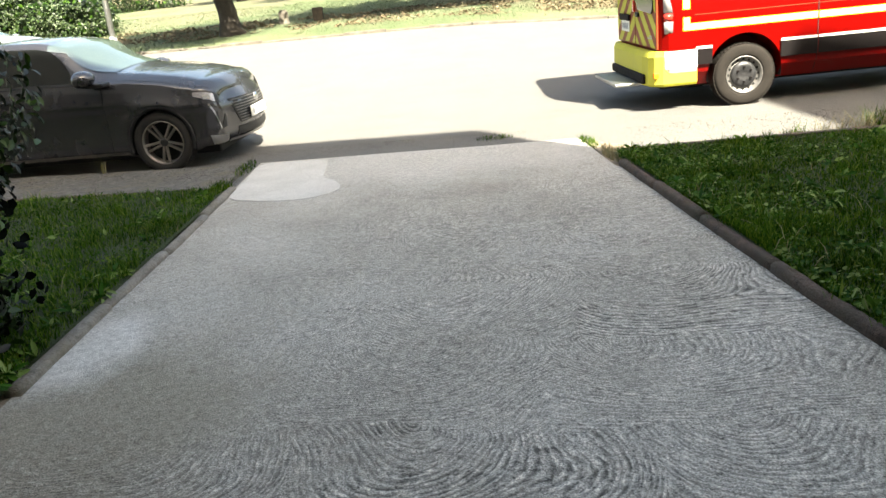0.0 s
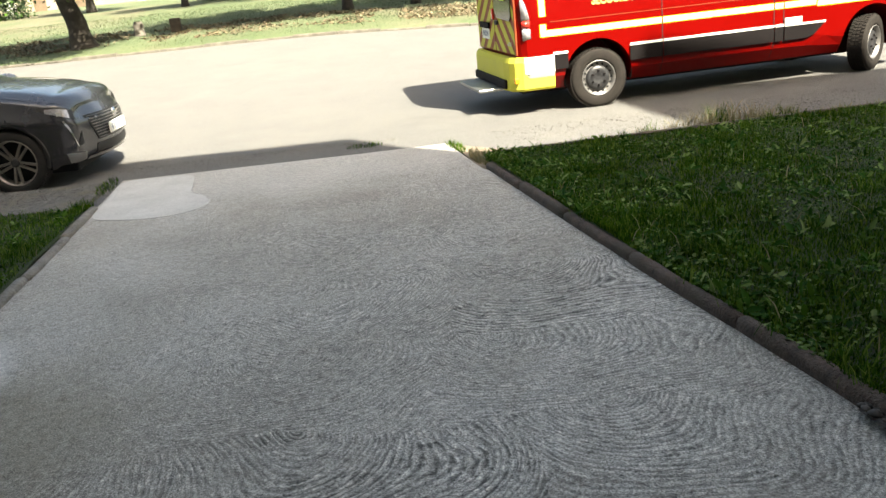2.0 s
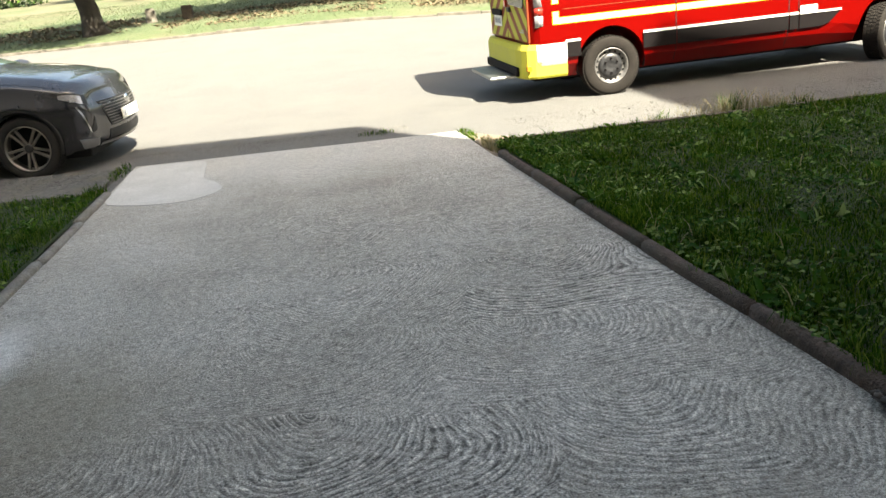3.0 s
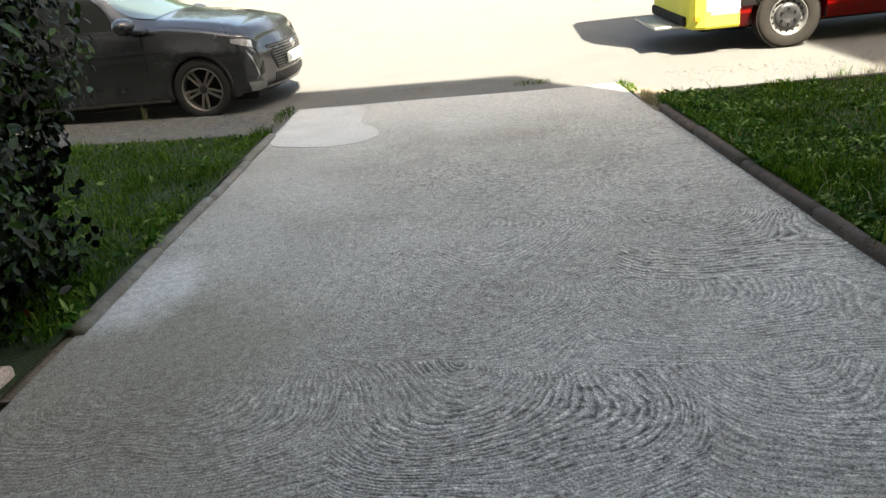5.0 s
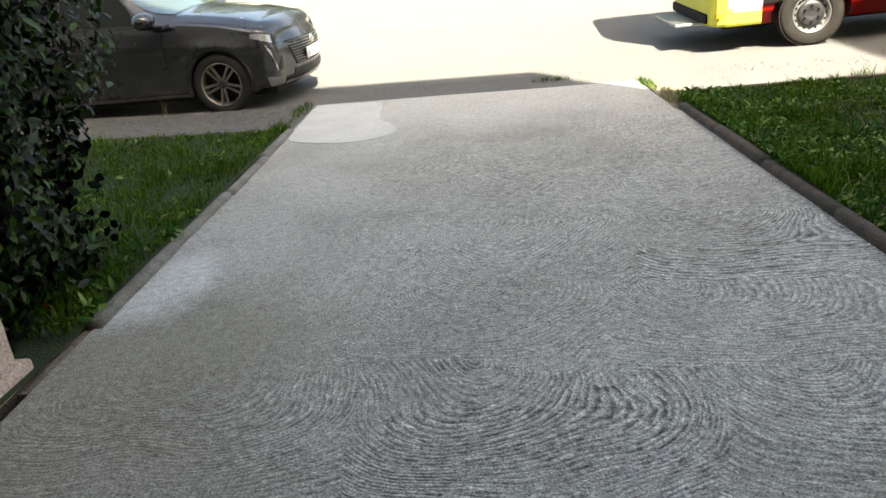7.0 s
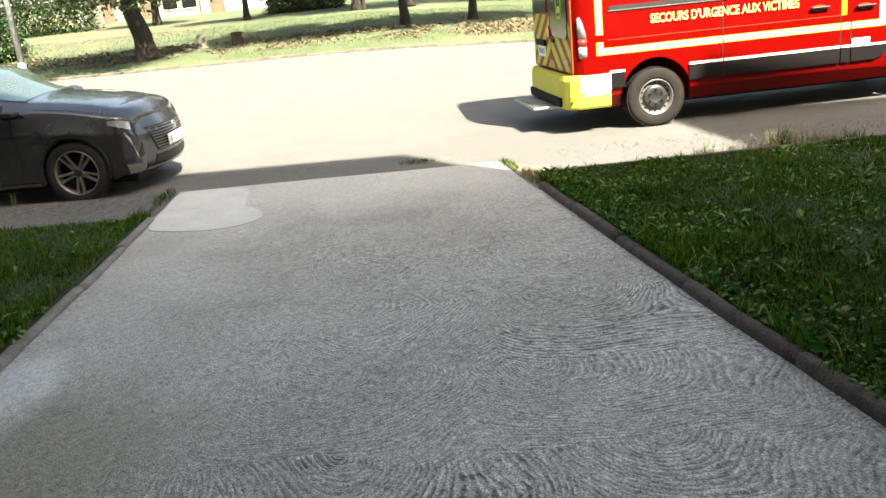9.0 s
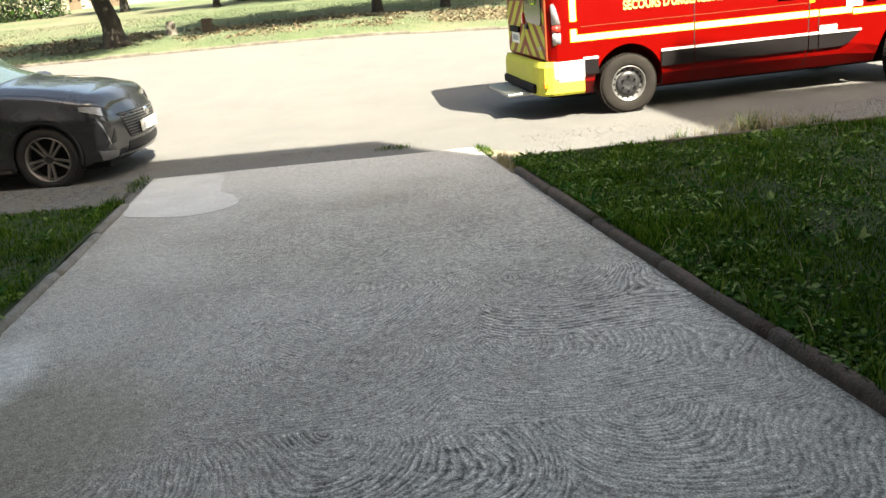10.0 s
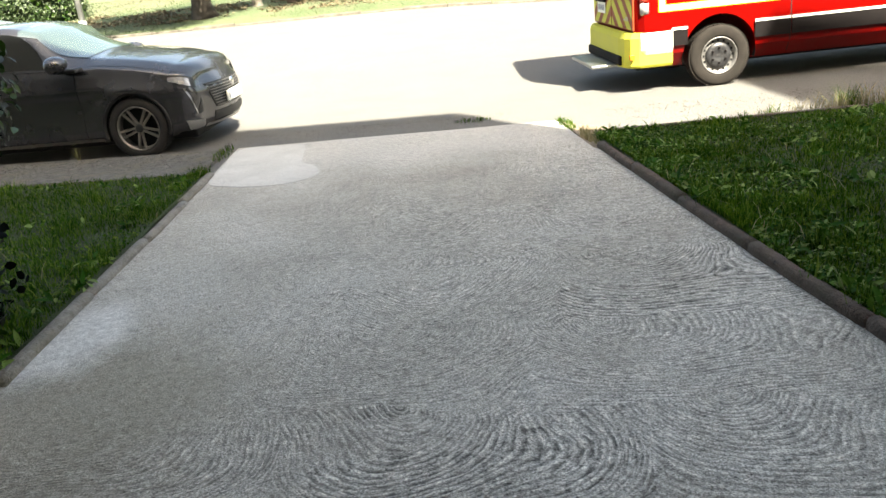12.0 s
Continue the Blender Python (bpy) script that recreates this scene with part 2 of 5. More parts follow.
M_FACADE = grained("house_render", (0.52, 0.44, 0.36), (0.62, 0.54, 0.46), 2, 50, 0.95, 0.5, 0.01)
M_BEIGE = grained("beige_wall", (0.22, 0.19, 0.135), (0.28, 0.245, 0.185), 1, 20, 0.9, 0.3)
M_WHITEWALL = grained("white_wall", (0.42, 0.415, 0.40), (0.50, 0.49, 0.48), 1, 20, 0.9, 0.3)
M_WOODDOOR = grained("brown_door", (0.09, 0.063, 0.038), (0.14, 0.10, 0.062), 2, 12, 0.8, 0.3)
M_RED = plain("red_lacquer", (0.135, 0.0010, 0.0008), 0.3, 0, 0.16, 0.05, 3, spec=0.15)
M_YELLOW = plain("fluorescent_yellow", (0.46, 0.43, 0.055), 0.5, 0, 0.0, 0.08, 5, spec=0.15)
M_LETTER = plain("pale_yellow_film", (0.60, 0.50, 0.15), 0.4, 0, 0, 0.05)
M_YELLOW_LINE = plain("yellow_film", (0.52, 0.34, 0.015), 0.4, 0, 0, 0.05)
M_WHITE = plain("white_film", (0.68, 0.68, 0.62), 0.4, 0, 0.1, 0.05, 4)
M_CHEVRON = plain("dull_red_film", (0.21, 0.045, 0.018), 0.5, 0, 0, 0.15, 7, spec=0.2)
M_TRIM = plain("grey_plastic", (0.0065, 0.005, 0.0052), 0.7, 0, 0, 0.2, 12, 0.15, spec=0.12)
M_BLACK = plain("black_plastic", (0.008, 0.008, 0.0085), 0.55, 0, 0, 0.2, 12, 0.1)
M_VOID = plain("dark_underside", (0.008, 0.008, 0.008), 0.9)
M_TYRE = plain("dusty_tyre", (0.017, 0.0145, 0.0125), 0.9, 0, 0, 0.3, 14, 0.3, 120, spec=0.2)
M_TYRE_DARK = plain("black_tyre", (0.007, 0.0065, 0.0065), 0.85, 0, 0, 0.2, 14, 0.3, 120)
M_ALLOY = plain("two_tone_alloy", (0.20, 0.19, 0.18), 0.4, 0.7, 0, 0.2, 15)
M_STEEL = plain("silver_wheel", (0.17, 0.165, 0.16), 0.45, 0.6, 0, 0.3, 15)
M_HUBCAP = plain("grey_hubcap", (0.03, 0.03, 0.032), 0.4, 0.3, 0, 0.5, 22)
M_CHROME = plain("chrome", (0.72, 0.72, 0.72), 0.12, 1.0, 0, 0.03)
M_ALU = plain("worn_aluminium", (0.36, 0.36, 0.35), 0.35, 0.9, 0, 0.12)
M_GREY_PAINT = plain("metallic_grey_lacquer", (0.034, 0.034, 0.040), 0.26, 0.4, 0.8, 0.05, 3)
M_SILVER_PAINT = plain("silver_lacquer", (0.30, 0.33, 0.34), 0.3, 0.5, 1.0, 0.05, 3)
M_GLASS_DARK = plain("dark_window_glass", (0.008, 0.009, 0.009), 0.05, 0, 0.0, 0.02, spec=0.35)
M_WINDSCREEN = plain("reflecting_glass", (0.05, 0.07, 0.06), 0.04, 0, 0.0, 0.02, spec=1.0)
M_WINDSCREEN.node_tree.nodes["Principled BSDF"].inputs["IOR"].default_value = 2.1
M_GLASS_FROST = plain("frosted_window_film", (0.30, 0.33, 0.325), 0.18, 0, 0.6, 0.06, 2)
M_GLASS_TEAL = plain("pale_window_glass", (0.15, 0.23, 0.215), 0.12, 0, 0.6, 0.06, 2)
M_GLASS_REAR = plain("grey_rear_glass", (0.022, 0.032, 0.028), 0.12, 0, 0.0, 0.1, 3)
M_LAMP_RED = plain("red_lens", (0.55, 0.03, 0.02), 0.15, 0, 0.6)
M_LAMP_CLEAR = plain("clear_lens", (0.34, 0.33, 0.34), 0.12, 0.2, 0.8, 0.4, 22)
M_ORANGE = plain("orange_lens", (0.75, 0.22, 0.02), 0.2, 0, 0.5)
M_INK = plain("grey_print", (0.22, 0.23, 0.27), 0.6)
M_BLUE = plain("blue_print", (0.10, 0.32, 0.62), 0.5)
M_LIME = plain("lime_print", (0.45, 0.62, 0.04), 0.5)
M_POLE = plain("galvanised_pole", (0.36, 0.37, 0.36), 0.5, 0.3, 0, 0.1)


# ---- mesh helpers ----
def link(name, verts, faces, mat, parent=None, label="", smooth=False):
    me = bpy.data.meshes.new(name)
    me.from_pydata([tuple(v) for v in verts], [], faces)
    me.materials.append(mat)
    if smooth:
        me.polygons.foreach_set("use_smooth", [True] * len(me.polygons))
    me.update()
    ob = new(name, me)
    ob.parent = parent
    return tagged(ob, label)


def part(name, bm, mat, parent=None, label="", smooth=False):
    bmesh.ops.recalc_face_normals(bm, faces=bm.faces)
    me = bpy.data.meshes.new(name)
    bm.to_mesh(me)
    bm.free()
    me.materials.append(mat)
    if smooth:
        me.polygons.foreach_set("use_smooth", [True] * len(me.polygons))
    ob = new(name, me)
    ob.parent = parent
    return tagged(ob, label)


def thing(name, m, label, category, group="", kind=""):
    ob = new(name)
    ob.matrix_world = m
    return tagged(ob, label, category, group, kind)


def add_box(bm, lo, hi, bevel=0.0, m=None, seg=2):
    r = bmesh.ops.create_cube(bm, size=1)
    vs = r["verts"]
    for v in vs:
        v.co = Vector([l + (c + 0.5) * (h - l) for l, h, c in zip(lo, hi, v.co)])
    if bevel:
        es = list({e for v in vs for e in v.link_edges})
        vs = list({v for f in bmesh.ops.bevel(bm, geom=es, offset=bevel, segments=seg, affect="EDGES", profile=0.5)["faces"] for v in f.verts} | {v for v in vs if v.is_valid})
    if m is not None:
        bmesh.ops.transform(bm, matrix=m, verts=vs)
    return bm


def box(name, lo, hi, mat, parent=None, bevel=0.0, label="", m=None):
    return part(name, add_box(bmesh.new(), lo, hi, bevel, m), mat, parent, label)


def lathe(name, profile, mat, parent=None, centre=(0, 0, 0), steps=40, label="", turn=None, arc=None):
    """Turns (radius, depth) about the y axis; depth grows towards -y."""
    vs, fs, n = [], [], len(profile)
    for i in range(steps):
        a = 2 * math.pi * i / steps if arc is None else radians(arc[0] + (arc[1] - arc[0]) * i / (steps - 1))
        vs += [Vector((r * math.cos(a), -d, r * math.sin(a))) for r, d in profile]
    for i in range(steps if arc is None else steps - 1):
        for j in range(n - 1):
            a, b = i * n + j, ((i + 1) % steps) * n + j
            fs.append((a, a + 1, b + 1, b))
    if turn is not None:
        vs = [turn @ v for v in vs]
    vs = [v + Vector(centre) for v in vs]
    return link(name, vs, fs, mat, parent, label, True)


def tube(name, path, radii, mat, parent=None, steps=10, label=""):
    vs, fs = [], []
    path = [Vector(p) for p in path]
    for i, p in enumerate(path):
        d = (path[min(i + 1, len(path) - 1)] - path[max(i - 1, 0)]).normalized()
        u = d.orthogonal().normalized() if abs(d.z) < 0.9 else d.cross(Vector((0, 1, 0))).normalized()
        w = d.cross(u)
        vs += [p + radii[i] * (math.cos(a) * u + math.sin(a) * w) for a in [2 * math.pi * k / steps for k in range(steps)]]
    for i in range(len(path) - 1):
        for k in range(steps):
            a, b = i * steps + k, i * steps + (k + 1) % steps
            fs.append((a, b, b + steps, a + steps))
    fs.append(tuple(range(steps - 1, -1, -1)))
    fs.append(tuple(range(len(vs) - steps, len(vs))))
    return link(name, vs, fs, mat, parent, label, True)


def slab(name, outline, thick, mat, parent=None, label="", bevel=0.0):
    """A plate over a flat outline of 3D points, thickened downwards."""
    bm = bmesh.new()
    top = [bm.verts.new(p) for p in outline]
    low = [bm.verts.new(Vector(p) - Vector((0, 0, thick))) for p in outline]
    bm.faces.new(top)
    bm.faces.new(low[::-1])
    n = len(top)
    for i in range(n):
        bm.faces.new((top[i], low[i], low[(i + 1) % n], top[(i + 1) % n]))
    return part(name, bm, mat, parent, label)


def clip(poly, inside, cross):
    out = []
    for i, p in enumerate(poly):
        q = poly[(i + 1) % len(poly)]
        if inside(p):
            out.append(p)
        if inside(p) != inside(q):
            out.append(cross(p, q))
    return out


def blades(name, pts, h, w, mat, rng, lean=0.5, label="", category="grass"):
    """Grass: every blade is a bent strip of three triangles."""
    n = len(pts)
    ang, hh = rng.uniform(0, 2 * np.pi, n), h * rng.uniform(0.45, 1.25, n)
    d = np.stack([np.cos(ang), np.sin(ang), np.zeros(n)], 1)
    s = np.stack([-np.sin(ang), np.cos(ang), np.zeros(n)], 1) * (w * rng.uniform(0.6, 1.3, n))[:, None] / 2
    bend = (lean * rng.uniform(0.2, 1.3, n) * hh)[:, None]
    up = np.array((0, 0, 1.0))
    mid, tip = pts + d * bend * 0.35 + up * (hh * 0.6)[:, None], pts + d * bend + up * (hh * 0.95)[:, None]
    vs = np.stack([pts - s, pts + s, mid - s * 0.8, mid + s * 0.8, tip], 1).reshape(-1, 3)
    k = np.arange(n)[:, None] * 5
    tri = np.concatenate([k + np.array((0, 1, 3)), k + np.array((0, 3, 2)), k + np.array((2, 3, 4))], 1).reshape(-1, 3)
    return tagged(soup(name, vs, tri, mat), label, category, kind="stuff")


def soup(name, vs, tri, mat, parent=None):
    me = bpy.data.meshes.new(name)
    me.vertices.add(len(vs))
    me.vertices.foreach_set("co", np.asarray(vs, np.float32).ravel())
    k = tri.shape[1]
    me.loops.add(tri.size)
    me.loops.foreach_set("vertex_index", tri.astype(np.int32).ravel())
    me.polygons.add(len(tri))
    me.polygons.foreach_set("loop_start", np.arange(0, tri.size, k, dtype=np.int32))
    me.materials.append(mat)
    me.update(calc_edges=True)
    ob = new(name, me)
    ob.parent = parent
    return ob


def leaves(name, pts, size, mat, rng, parent=None, out=None, droop=0.3, ratio=0.5):
    """Leaves: folded diamonds of four triangles, turned at random or outwards from a centre."""
    n = len(pts)
    nrm = rng.normal(size=(n, 3))
    if out is not None:
        o = out / (np.linalg.norm(out, axis=1)[:, None] + 1e-6)
        nrm = nrm * 0.55 + o + np.array((0, 0, 0.35))
    nrm /= np.linalg.norm(nrm, axis=1)[:, None]
    t = rng.normal(size=(n, 3)) - np.array((0, 0, droop))
    t -= (t * nrm).sum(1)[:, None] * nrm
    t /= np.linalg.norm(t, axis=1)[:, None]
    b = np.cross(nrm, t)
    s = (size * rng.uniform(0.6, 1.3, n))[:, None]
    w = s * ratio / 2
    vs = np.stack([pts, pts + t * s * 0.35 + b * w + nrm * s * 0.06, pts + t * s * 0.35 - b * w + nrm * s * 0.06,
                   pts + t * s * 0.72 + b * w * 0.75 + nrm * s * 0.03, pts + t * s * 0.72 - b * w * 0.75 + nrm * s * 0.03,
                   pts + t * s - nrm * s * 0.08, pts + t * s * 0.5], 1).reshape(-1, 3)
    k = np.arange(n)[:, None] * 7
    f = [(0, 1, 6), (0, 6, 2), (1, 3, 6), (2, 6, 4), (3, 5, 6), (4, 6, 5)]
    tri = np.concatenate([k + np.array(q) for q in f], 1).reshape(-1, 3)
    return soup(name, vs, tri, mat, parent)


# ---- ground: the street runs a little askew; beyond it the park rises ----
SKEW = 0.155


def across(x, y):
    return y + SKEW * (x + 5)


def lie(x, y):
    """The height of the open ground."""
    v = across(x, y)
    z = float(np.interp(v, (-400, -60, -1.0, 3.0, 14.0, 16.2, 18.0, 28.0, 44.0, 80.0, 500.0), (2.2, 2.0, 0.0, 0.0, 0.56, 0.78, 0.93, 1.5, 2.1, 2.7, 4.0)))
    fall = min(1.0, max(0.0, (v - 3.0) / 11.0))
    return z - 0.045 * max(0.0, min(x, 40.0) + 3.0) * fall


def drive_z(y):
    return -0.035 * y


def sheet(name, us, vs_, place_fn, mat, label, category, kind="structure", smooth=True):
    vs = [place_fn(u, v) for u in us for v in vs_]
    n = len(vs_)
    fs = [(i * n + j, (i + 1) * n + j, (i + 1) * n + j + 1, i * n + j + 1) for i in range(len(us) - 1) for j in range(n - 1)]
    return tagged(link(name, vs, fs, mat, smooth=smooth), label, category, kind=kind)


wide = [-700, -300, -120, -60, -40, -30] + list(np.arange(-24, 24.1, 1.0)) + [30, 40, 60, 120, 300, 700]
deep = [-400, -120, -60, -30, -14, -8, -4, -2, 0, 3, 6, 9, 12, 13.5, 14.3] + list(np.arange(15, 46, 1.0)) + [55, 80, 150, 300, 700]
rg = np.random.default_rng(5)


def ground_at(x, v):
    y = v - SKEW * (x + 5)
    drop = 0.30 if v < 14.25 else -0.03 - 0.05 * noise.noise((x * 0.4, y * 0.4, 0))
    return (x, y, lie(x, y) - drop)


ground = sheet("ground", wide, deep, ground_at, M_FAR_TURF, "sunny park lawn of mown, partly dry grass rising behind the street", "ground")
road = sheet("road", [-300, -120, -60] + list(np.arange(-40, 41, 2.0)) + [60, 120, 300], [-3.0, -1.5, 0, 1.5, 3, 5, 7, 9, 11, 12.5, 13.96],
             lambda x, v: (x, v - SKEW * (x + 5), lie(x, v - SKEW * (x + 5)) + 0.004 * noise.noise((x, v, 3))), M_ROAD,
             "pale worn asphalt street in full sun", "road")


# ---- driveway, kerbs, pavement, near lawns ----
def edge_l(y):
    return -5.552 - 0.015 * y


def edge_r(y):
    return -2.175 - 0.015 * y


def drive_at(u, y):
    """u from 0 at the left edge to 1 at the right one."""
    x = edge_l(y) + u * (edge_r(y) - edge_l(y) + (0.13 if y < -5 else 0.09 if y < -2.9 else 0))
    end = -0.76 - 0.131 * (x + 5.54)
    y = min(y, end)
    return (x, y, drive_z(y) + 0.006 * noise.noise((x * 0.8, y * 0.8, 7)))


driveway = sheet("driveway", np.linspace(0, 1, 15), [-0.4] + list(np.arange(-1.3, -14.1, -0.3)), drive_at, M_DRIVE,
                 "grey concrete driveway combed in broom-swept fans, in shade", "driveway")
rim = [drive_at(u, -0.4) for u in np.linspace(0, 1, 15)]
tagged(link("driveway_edge", [p for q in rim for p in (q, (q[0], q[1] + 0.01, q[2] - 0.25))],
            [(2 * i, 2 * i + 1, 2 * i + 3, 2 * i + 2) for i in range(14)], M_PATCH), "pale concrete lip of the driveway at the street", "driveway", kind="structure")


def blob_outline(pts, z_fn, lift, steps=10):
    """A closed smooth outline through a few corner points."""
    out, n = [], len(pts)
    for i in range(n):
        p = [Vector(pts[(i + k - 1) % n]) for k in range(4)]
        for s in range(steps):
            t = s / steps
            q = 0.5 * ((2 * p[1]) + (p[2] - p[0]) * t + (2 * p[0] - 5 * p[1] + 4 * p[2] - p[3]) * t * t + (3 * p[1] - p[0] - 3 * p[2] + p[3]) * t ** 3)
            out.append((q.x, q.y, z_fn(q.y) + lift))
    return out


tagged(slab("mortar_patch", blob_outline([(-5.50, -0.92), (-5.49, -1.8), (-5.46, -2.55), (-5.22, -2.80), (-4.92, -2.93), (-4.66, -2.90), (-4.49, -2.66), (-4.55, -2.3), (-4.70, -2.0), (-4.74, -1.5), (-4.80, -1.05), (-5.1, -0.92)], drive_z, 0.005), 0.03, M_PATCH),
       "pale smooth mortar repair at the corner of the driveway", "repair patch", kind="structure")


def kerb_run(name, x_fn, y0, y1, mat, width, high, label, rngs, rise=None):
    """A row of round-topped kerb stones with open joints."""
    root = thing(name, Matrix(), label, "kerb", kind="structure")
    n = max(1, round(abs(y1 - y0)))
    for i in range(n):
        a, b = y0 + (y1 - y0) * i / n, y0 + (y1 - y0) * (i + 1) / n
        a, b = a - 0.006, b + 0.006
        prof = [(-0.5, -0.25), (-0.5, 0.45), (-0.46, 0.68), (-0.34, 0.88), (-0.14, 0.98), (0.1, 0.98), (0.32, 0.88), (0.45, 0.68), (0.5, 0.42), (0.5, -0.25)]
        vs, fs, cuts, k = [], [], 9, len(prof)
        tip, dx = rngs.uniform(-0.008, 0.008), rngs.uniform(-0.008, 0.008)
        for c in range(cuts):
            y = a + (b - a) * c / (cuts - 1)
            f = 1.0 if 0 < c < cuts - 1 else 0.985
            for j, (px, pz) in enumerate(prof):
                wob = 0.022 * noise.noise((px * 4, y * 5, i * 3.1)) + 0.016 * noise.noise((px * 9, y * 19, i * 1.7))
                lift = 0 if rise is None else rise(y)
                wide = width(y) if callable(width) else width
                vs.append((x_fn(y) + dx + (px * f + wob * 2) * wide, y, drive_z(y) + lift + tip + (pz * f + wob * 2.2) * high))
        for c in range(cuts - 1):
            for j in range(k - 1):
                fs.append((c * k + j, (c + 1) * k + j, (c + 1) * k + j + 1, c * k + j + 1))
        fs += [tuple(range(k)), tuple(range(len(vs) - 1, len(vs) - 1 - k, -1))]
        link("kerb_stone", vs, fs, mat, root, smooth=True)
    return root


rk = np.random.default_rng(3)
kerb_run("kerb_right", lambda y: edge_r(y) + 0.070 + 0.035 * max(0, min(1, (-4.8 - y) / 2.4)) + 0.03 * max(0, min(1, (-6.3 - y) / 1.5)), -2.43 - 0.37, -11.83, M_KERB, 0.074, 0.055, "dark weathered round-topped concrete kerb beside the driveway", rk)
kerb_run("kerb_left", lambda y: edge_l(y) + 0.002, -2.2, -6.45, M_KERB_PALE, 0.075, 0.034, "low pale worn concrete kerb with chipped edge", rk)


def lawn_z(y):
    return drive_z(y) + 0.025


def lawn_sheet(name, xs, ys, label, soft=0.02):
    return sheet(name, xs, ys, lambda x, y: (x, y, lawn_z(y) + soft * noise.noise((x * 1.3, y * 1.3, 2))), M_TURF, label, "lawn")


def right_front(x):
    return -2.45 - 0.06 * x


lawn_right = sheet("lawn_right", np.linspace(-2.05, 16, 50), np.linspace(0, 1, 14),
                   lambda x, u: (x + (0.015 * 4.9 * u if x < -1.6 else 0), right_front(x) + u * (-7.62 - right_front(x)), lawn_z(right_front(x) + u * (-7.62 - right_front(x))) - (0.06 if u > 0.99 else 0) + 0.03 * noise.noise((x * 1.2, u * 6, 2))),
                   M_TURF, "shaded green lawn with clover and weeds", "lawn")


def left_front(x):
    return -2.15 - 0.20 * (x + 5.9)


lawn_left = sheet("lawn_left", np.linspace(-5.545, -16, 40), np.linspace(0, 1, 14),
                  lambda x, u: (x + 0.015 * 7.4 * u * (1 if x > -6.5 else 0), left_front(x) + u * (-9.4 - left_front(x)), lawn_z(left_front(x) + u * (-9.4 - left_front(x))) + 0.03 * noise.noise((x * 1.2, u * 6, 2))),
                  M_TURF, "shaded green lawn strip beside the driveway", "lawn")
gravel = sheet("gravel_bed", np.linspace(-2.02, 16, 30), np.linspace(-7.58, -18.0, 18),
               lambda x, y: (x, y, drive_z(y) + 0.02 + 0.02 * noise.noise((x * 4, y * 4, 1))), M_GRAVEL, "grey gravel bed along the house", "gravel")

# pavement on the left, a raised asphalt strip with a vertical edge to the street
pave = []
for x in np.linspace(-5.66, -40, 36):
    near, far = left_front(x) + 0.02, -0.92 - 0.212 * (x + 5.66)
    pave.append(((x, near, 0.075), (x, far, 0.055), (x, far + 0.02, -0.2)))
vs = [p for r in pave for p in r]
fs = [q for i in range(len(pave) - 1) for q in ((3 * i, 3 * i + 3, 3 * i + 4, 3 * i + 1), (3 * i + 1, 3 * i + 4, 3 * i + 5, 3 * i + 2))]
fs.append((0, 1, 2))
tagged(link("pavement", vs, fs, M_PAVE), "grey worn asphalt pavement strip between lawn and street", "pavement", kind="structure")
# low concrete edging of the right lawn towards the street, and of the left lawn
for nm, xs, fn, hh in (("edging_right", np.linspace(-1.9, 16, 18), right_front, 0.135), ("edging_left", np.linspace(-5.7, -16, 11), left_front, 0.105)):
    root = thing(nm, Matrix(), "low brown concrete lawn edging at the street side", "edging", kind="structure")
    for a, b in zip(xs[:-1], xs[1:]):
        g = 0.008 if b > a else -0.008
        pa, pb = Vector((a + g, fn(a), 0)), Vector((b - g, fn(b), 0))
        bm = add_box(bmesh.new(), (0, -0.035, -0.12), ((pb - pa).length, 0.045, hh), 0.014)
        ob = part("edging_stone", bm, M_KERB, root)
        ob.matrix_basis = Matrix.Translation(pa) @ (pb - pa).to_track_quat("X", "Z").to_matrix().to_4x4()
tagged(slab("soil_bed", [(-5.38, -6.2, 0.215), (-5.36, -7.0, 0.243), (-6.3, -7.0, 0.243), (-6.3, -6.2, 0.215)], 0.3, M_SOIL), "dark soil at the foot of the shrub", "soil", kind="structure")
# pale sandy gutter along the right lawn
tagged(sheet("gutter_strip", np.linspace(-1.6, 16, 40), np.linspace(0, 1, 5),
             lambda x, u: (x, right_front(x) + 0.03 + u * (0.55 + 0.12 * noise.noise((x * 1.1, 0, 0))), 0.016 - 0.010 * u), M_GUTTER,
             "pale sandy gutter with crumbling asphalt", "gutter"), "")
# soil wedge between the driveway's far corner and the right lawn
tagged(slab("soil_strip", [(-2.10, -1.25, 0.030), (-2.14, -2.9, 0.09), (-1.95, -2.9, 0.09), (-1.85, -2.33, 0.05), (-1.5, -2.30, 0.03), (-1.55, -1.95, 0.018)], 0.1, M_SOIL),
       "bare brown soil beside the driveway's end", "soil", kind="structure")
# stone kerb along the park
root = thing("kerb_far", Matrix(), "sunlit low stone kerb along the park lawn", "kerb", kind="structure")
for i in range(44):
    a, b = -30 + i * 1.2, -30 + (i + 1) * 1.2 - 0.02
    pa, pb = [Vector((x, 14.0 - SKEW * (x + 5), lie(x, 14.0 - SKEW * (x + 5)))) for x in (a, b)]
    ob = part("kerb_stone", add_box(bmesh.new(), (0, -0.02, -0.2), ((pb - pa).length, 0.22, 0.065 + 0.02 * math.sin(i * 2.3)), 0.02), M_STONE, root)
    ob.matrix_basis = Matrix.Translation(pa) @ (pb - pa).to_track_quat("X", "Z").to_matrix().to_4x4()


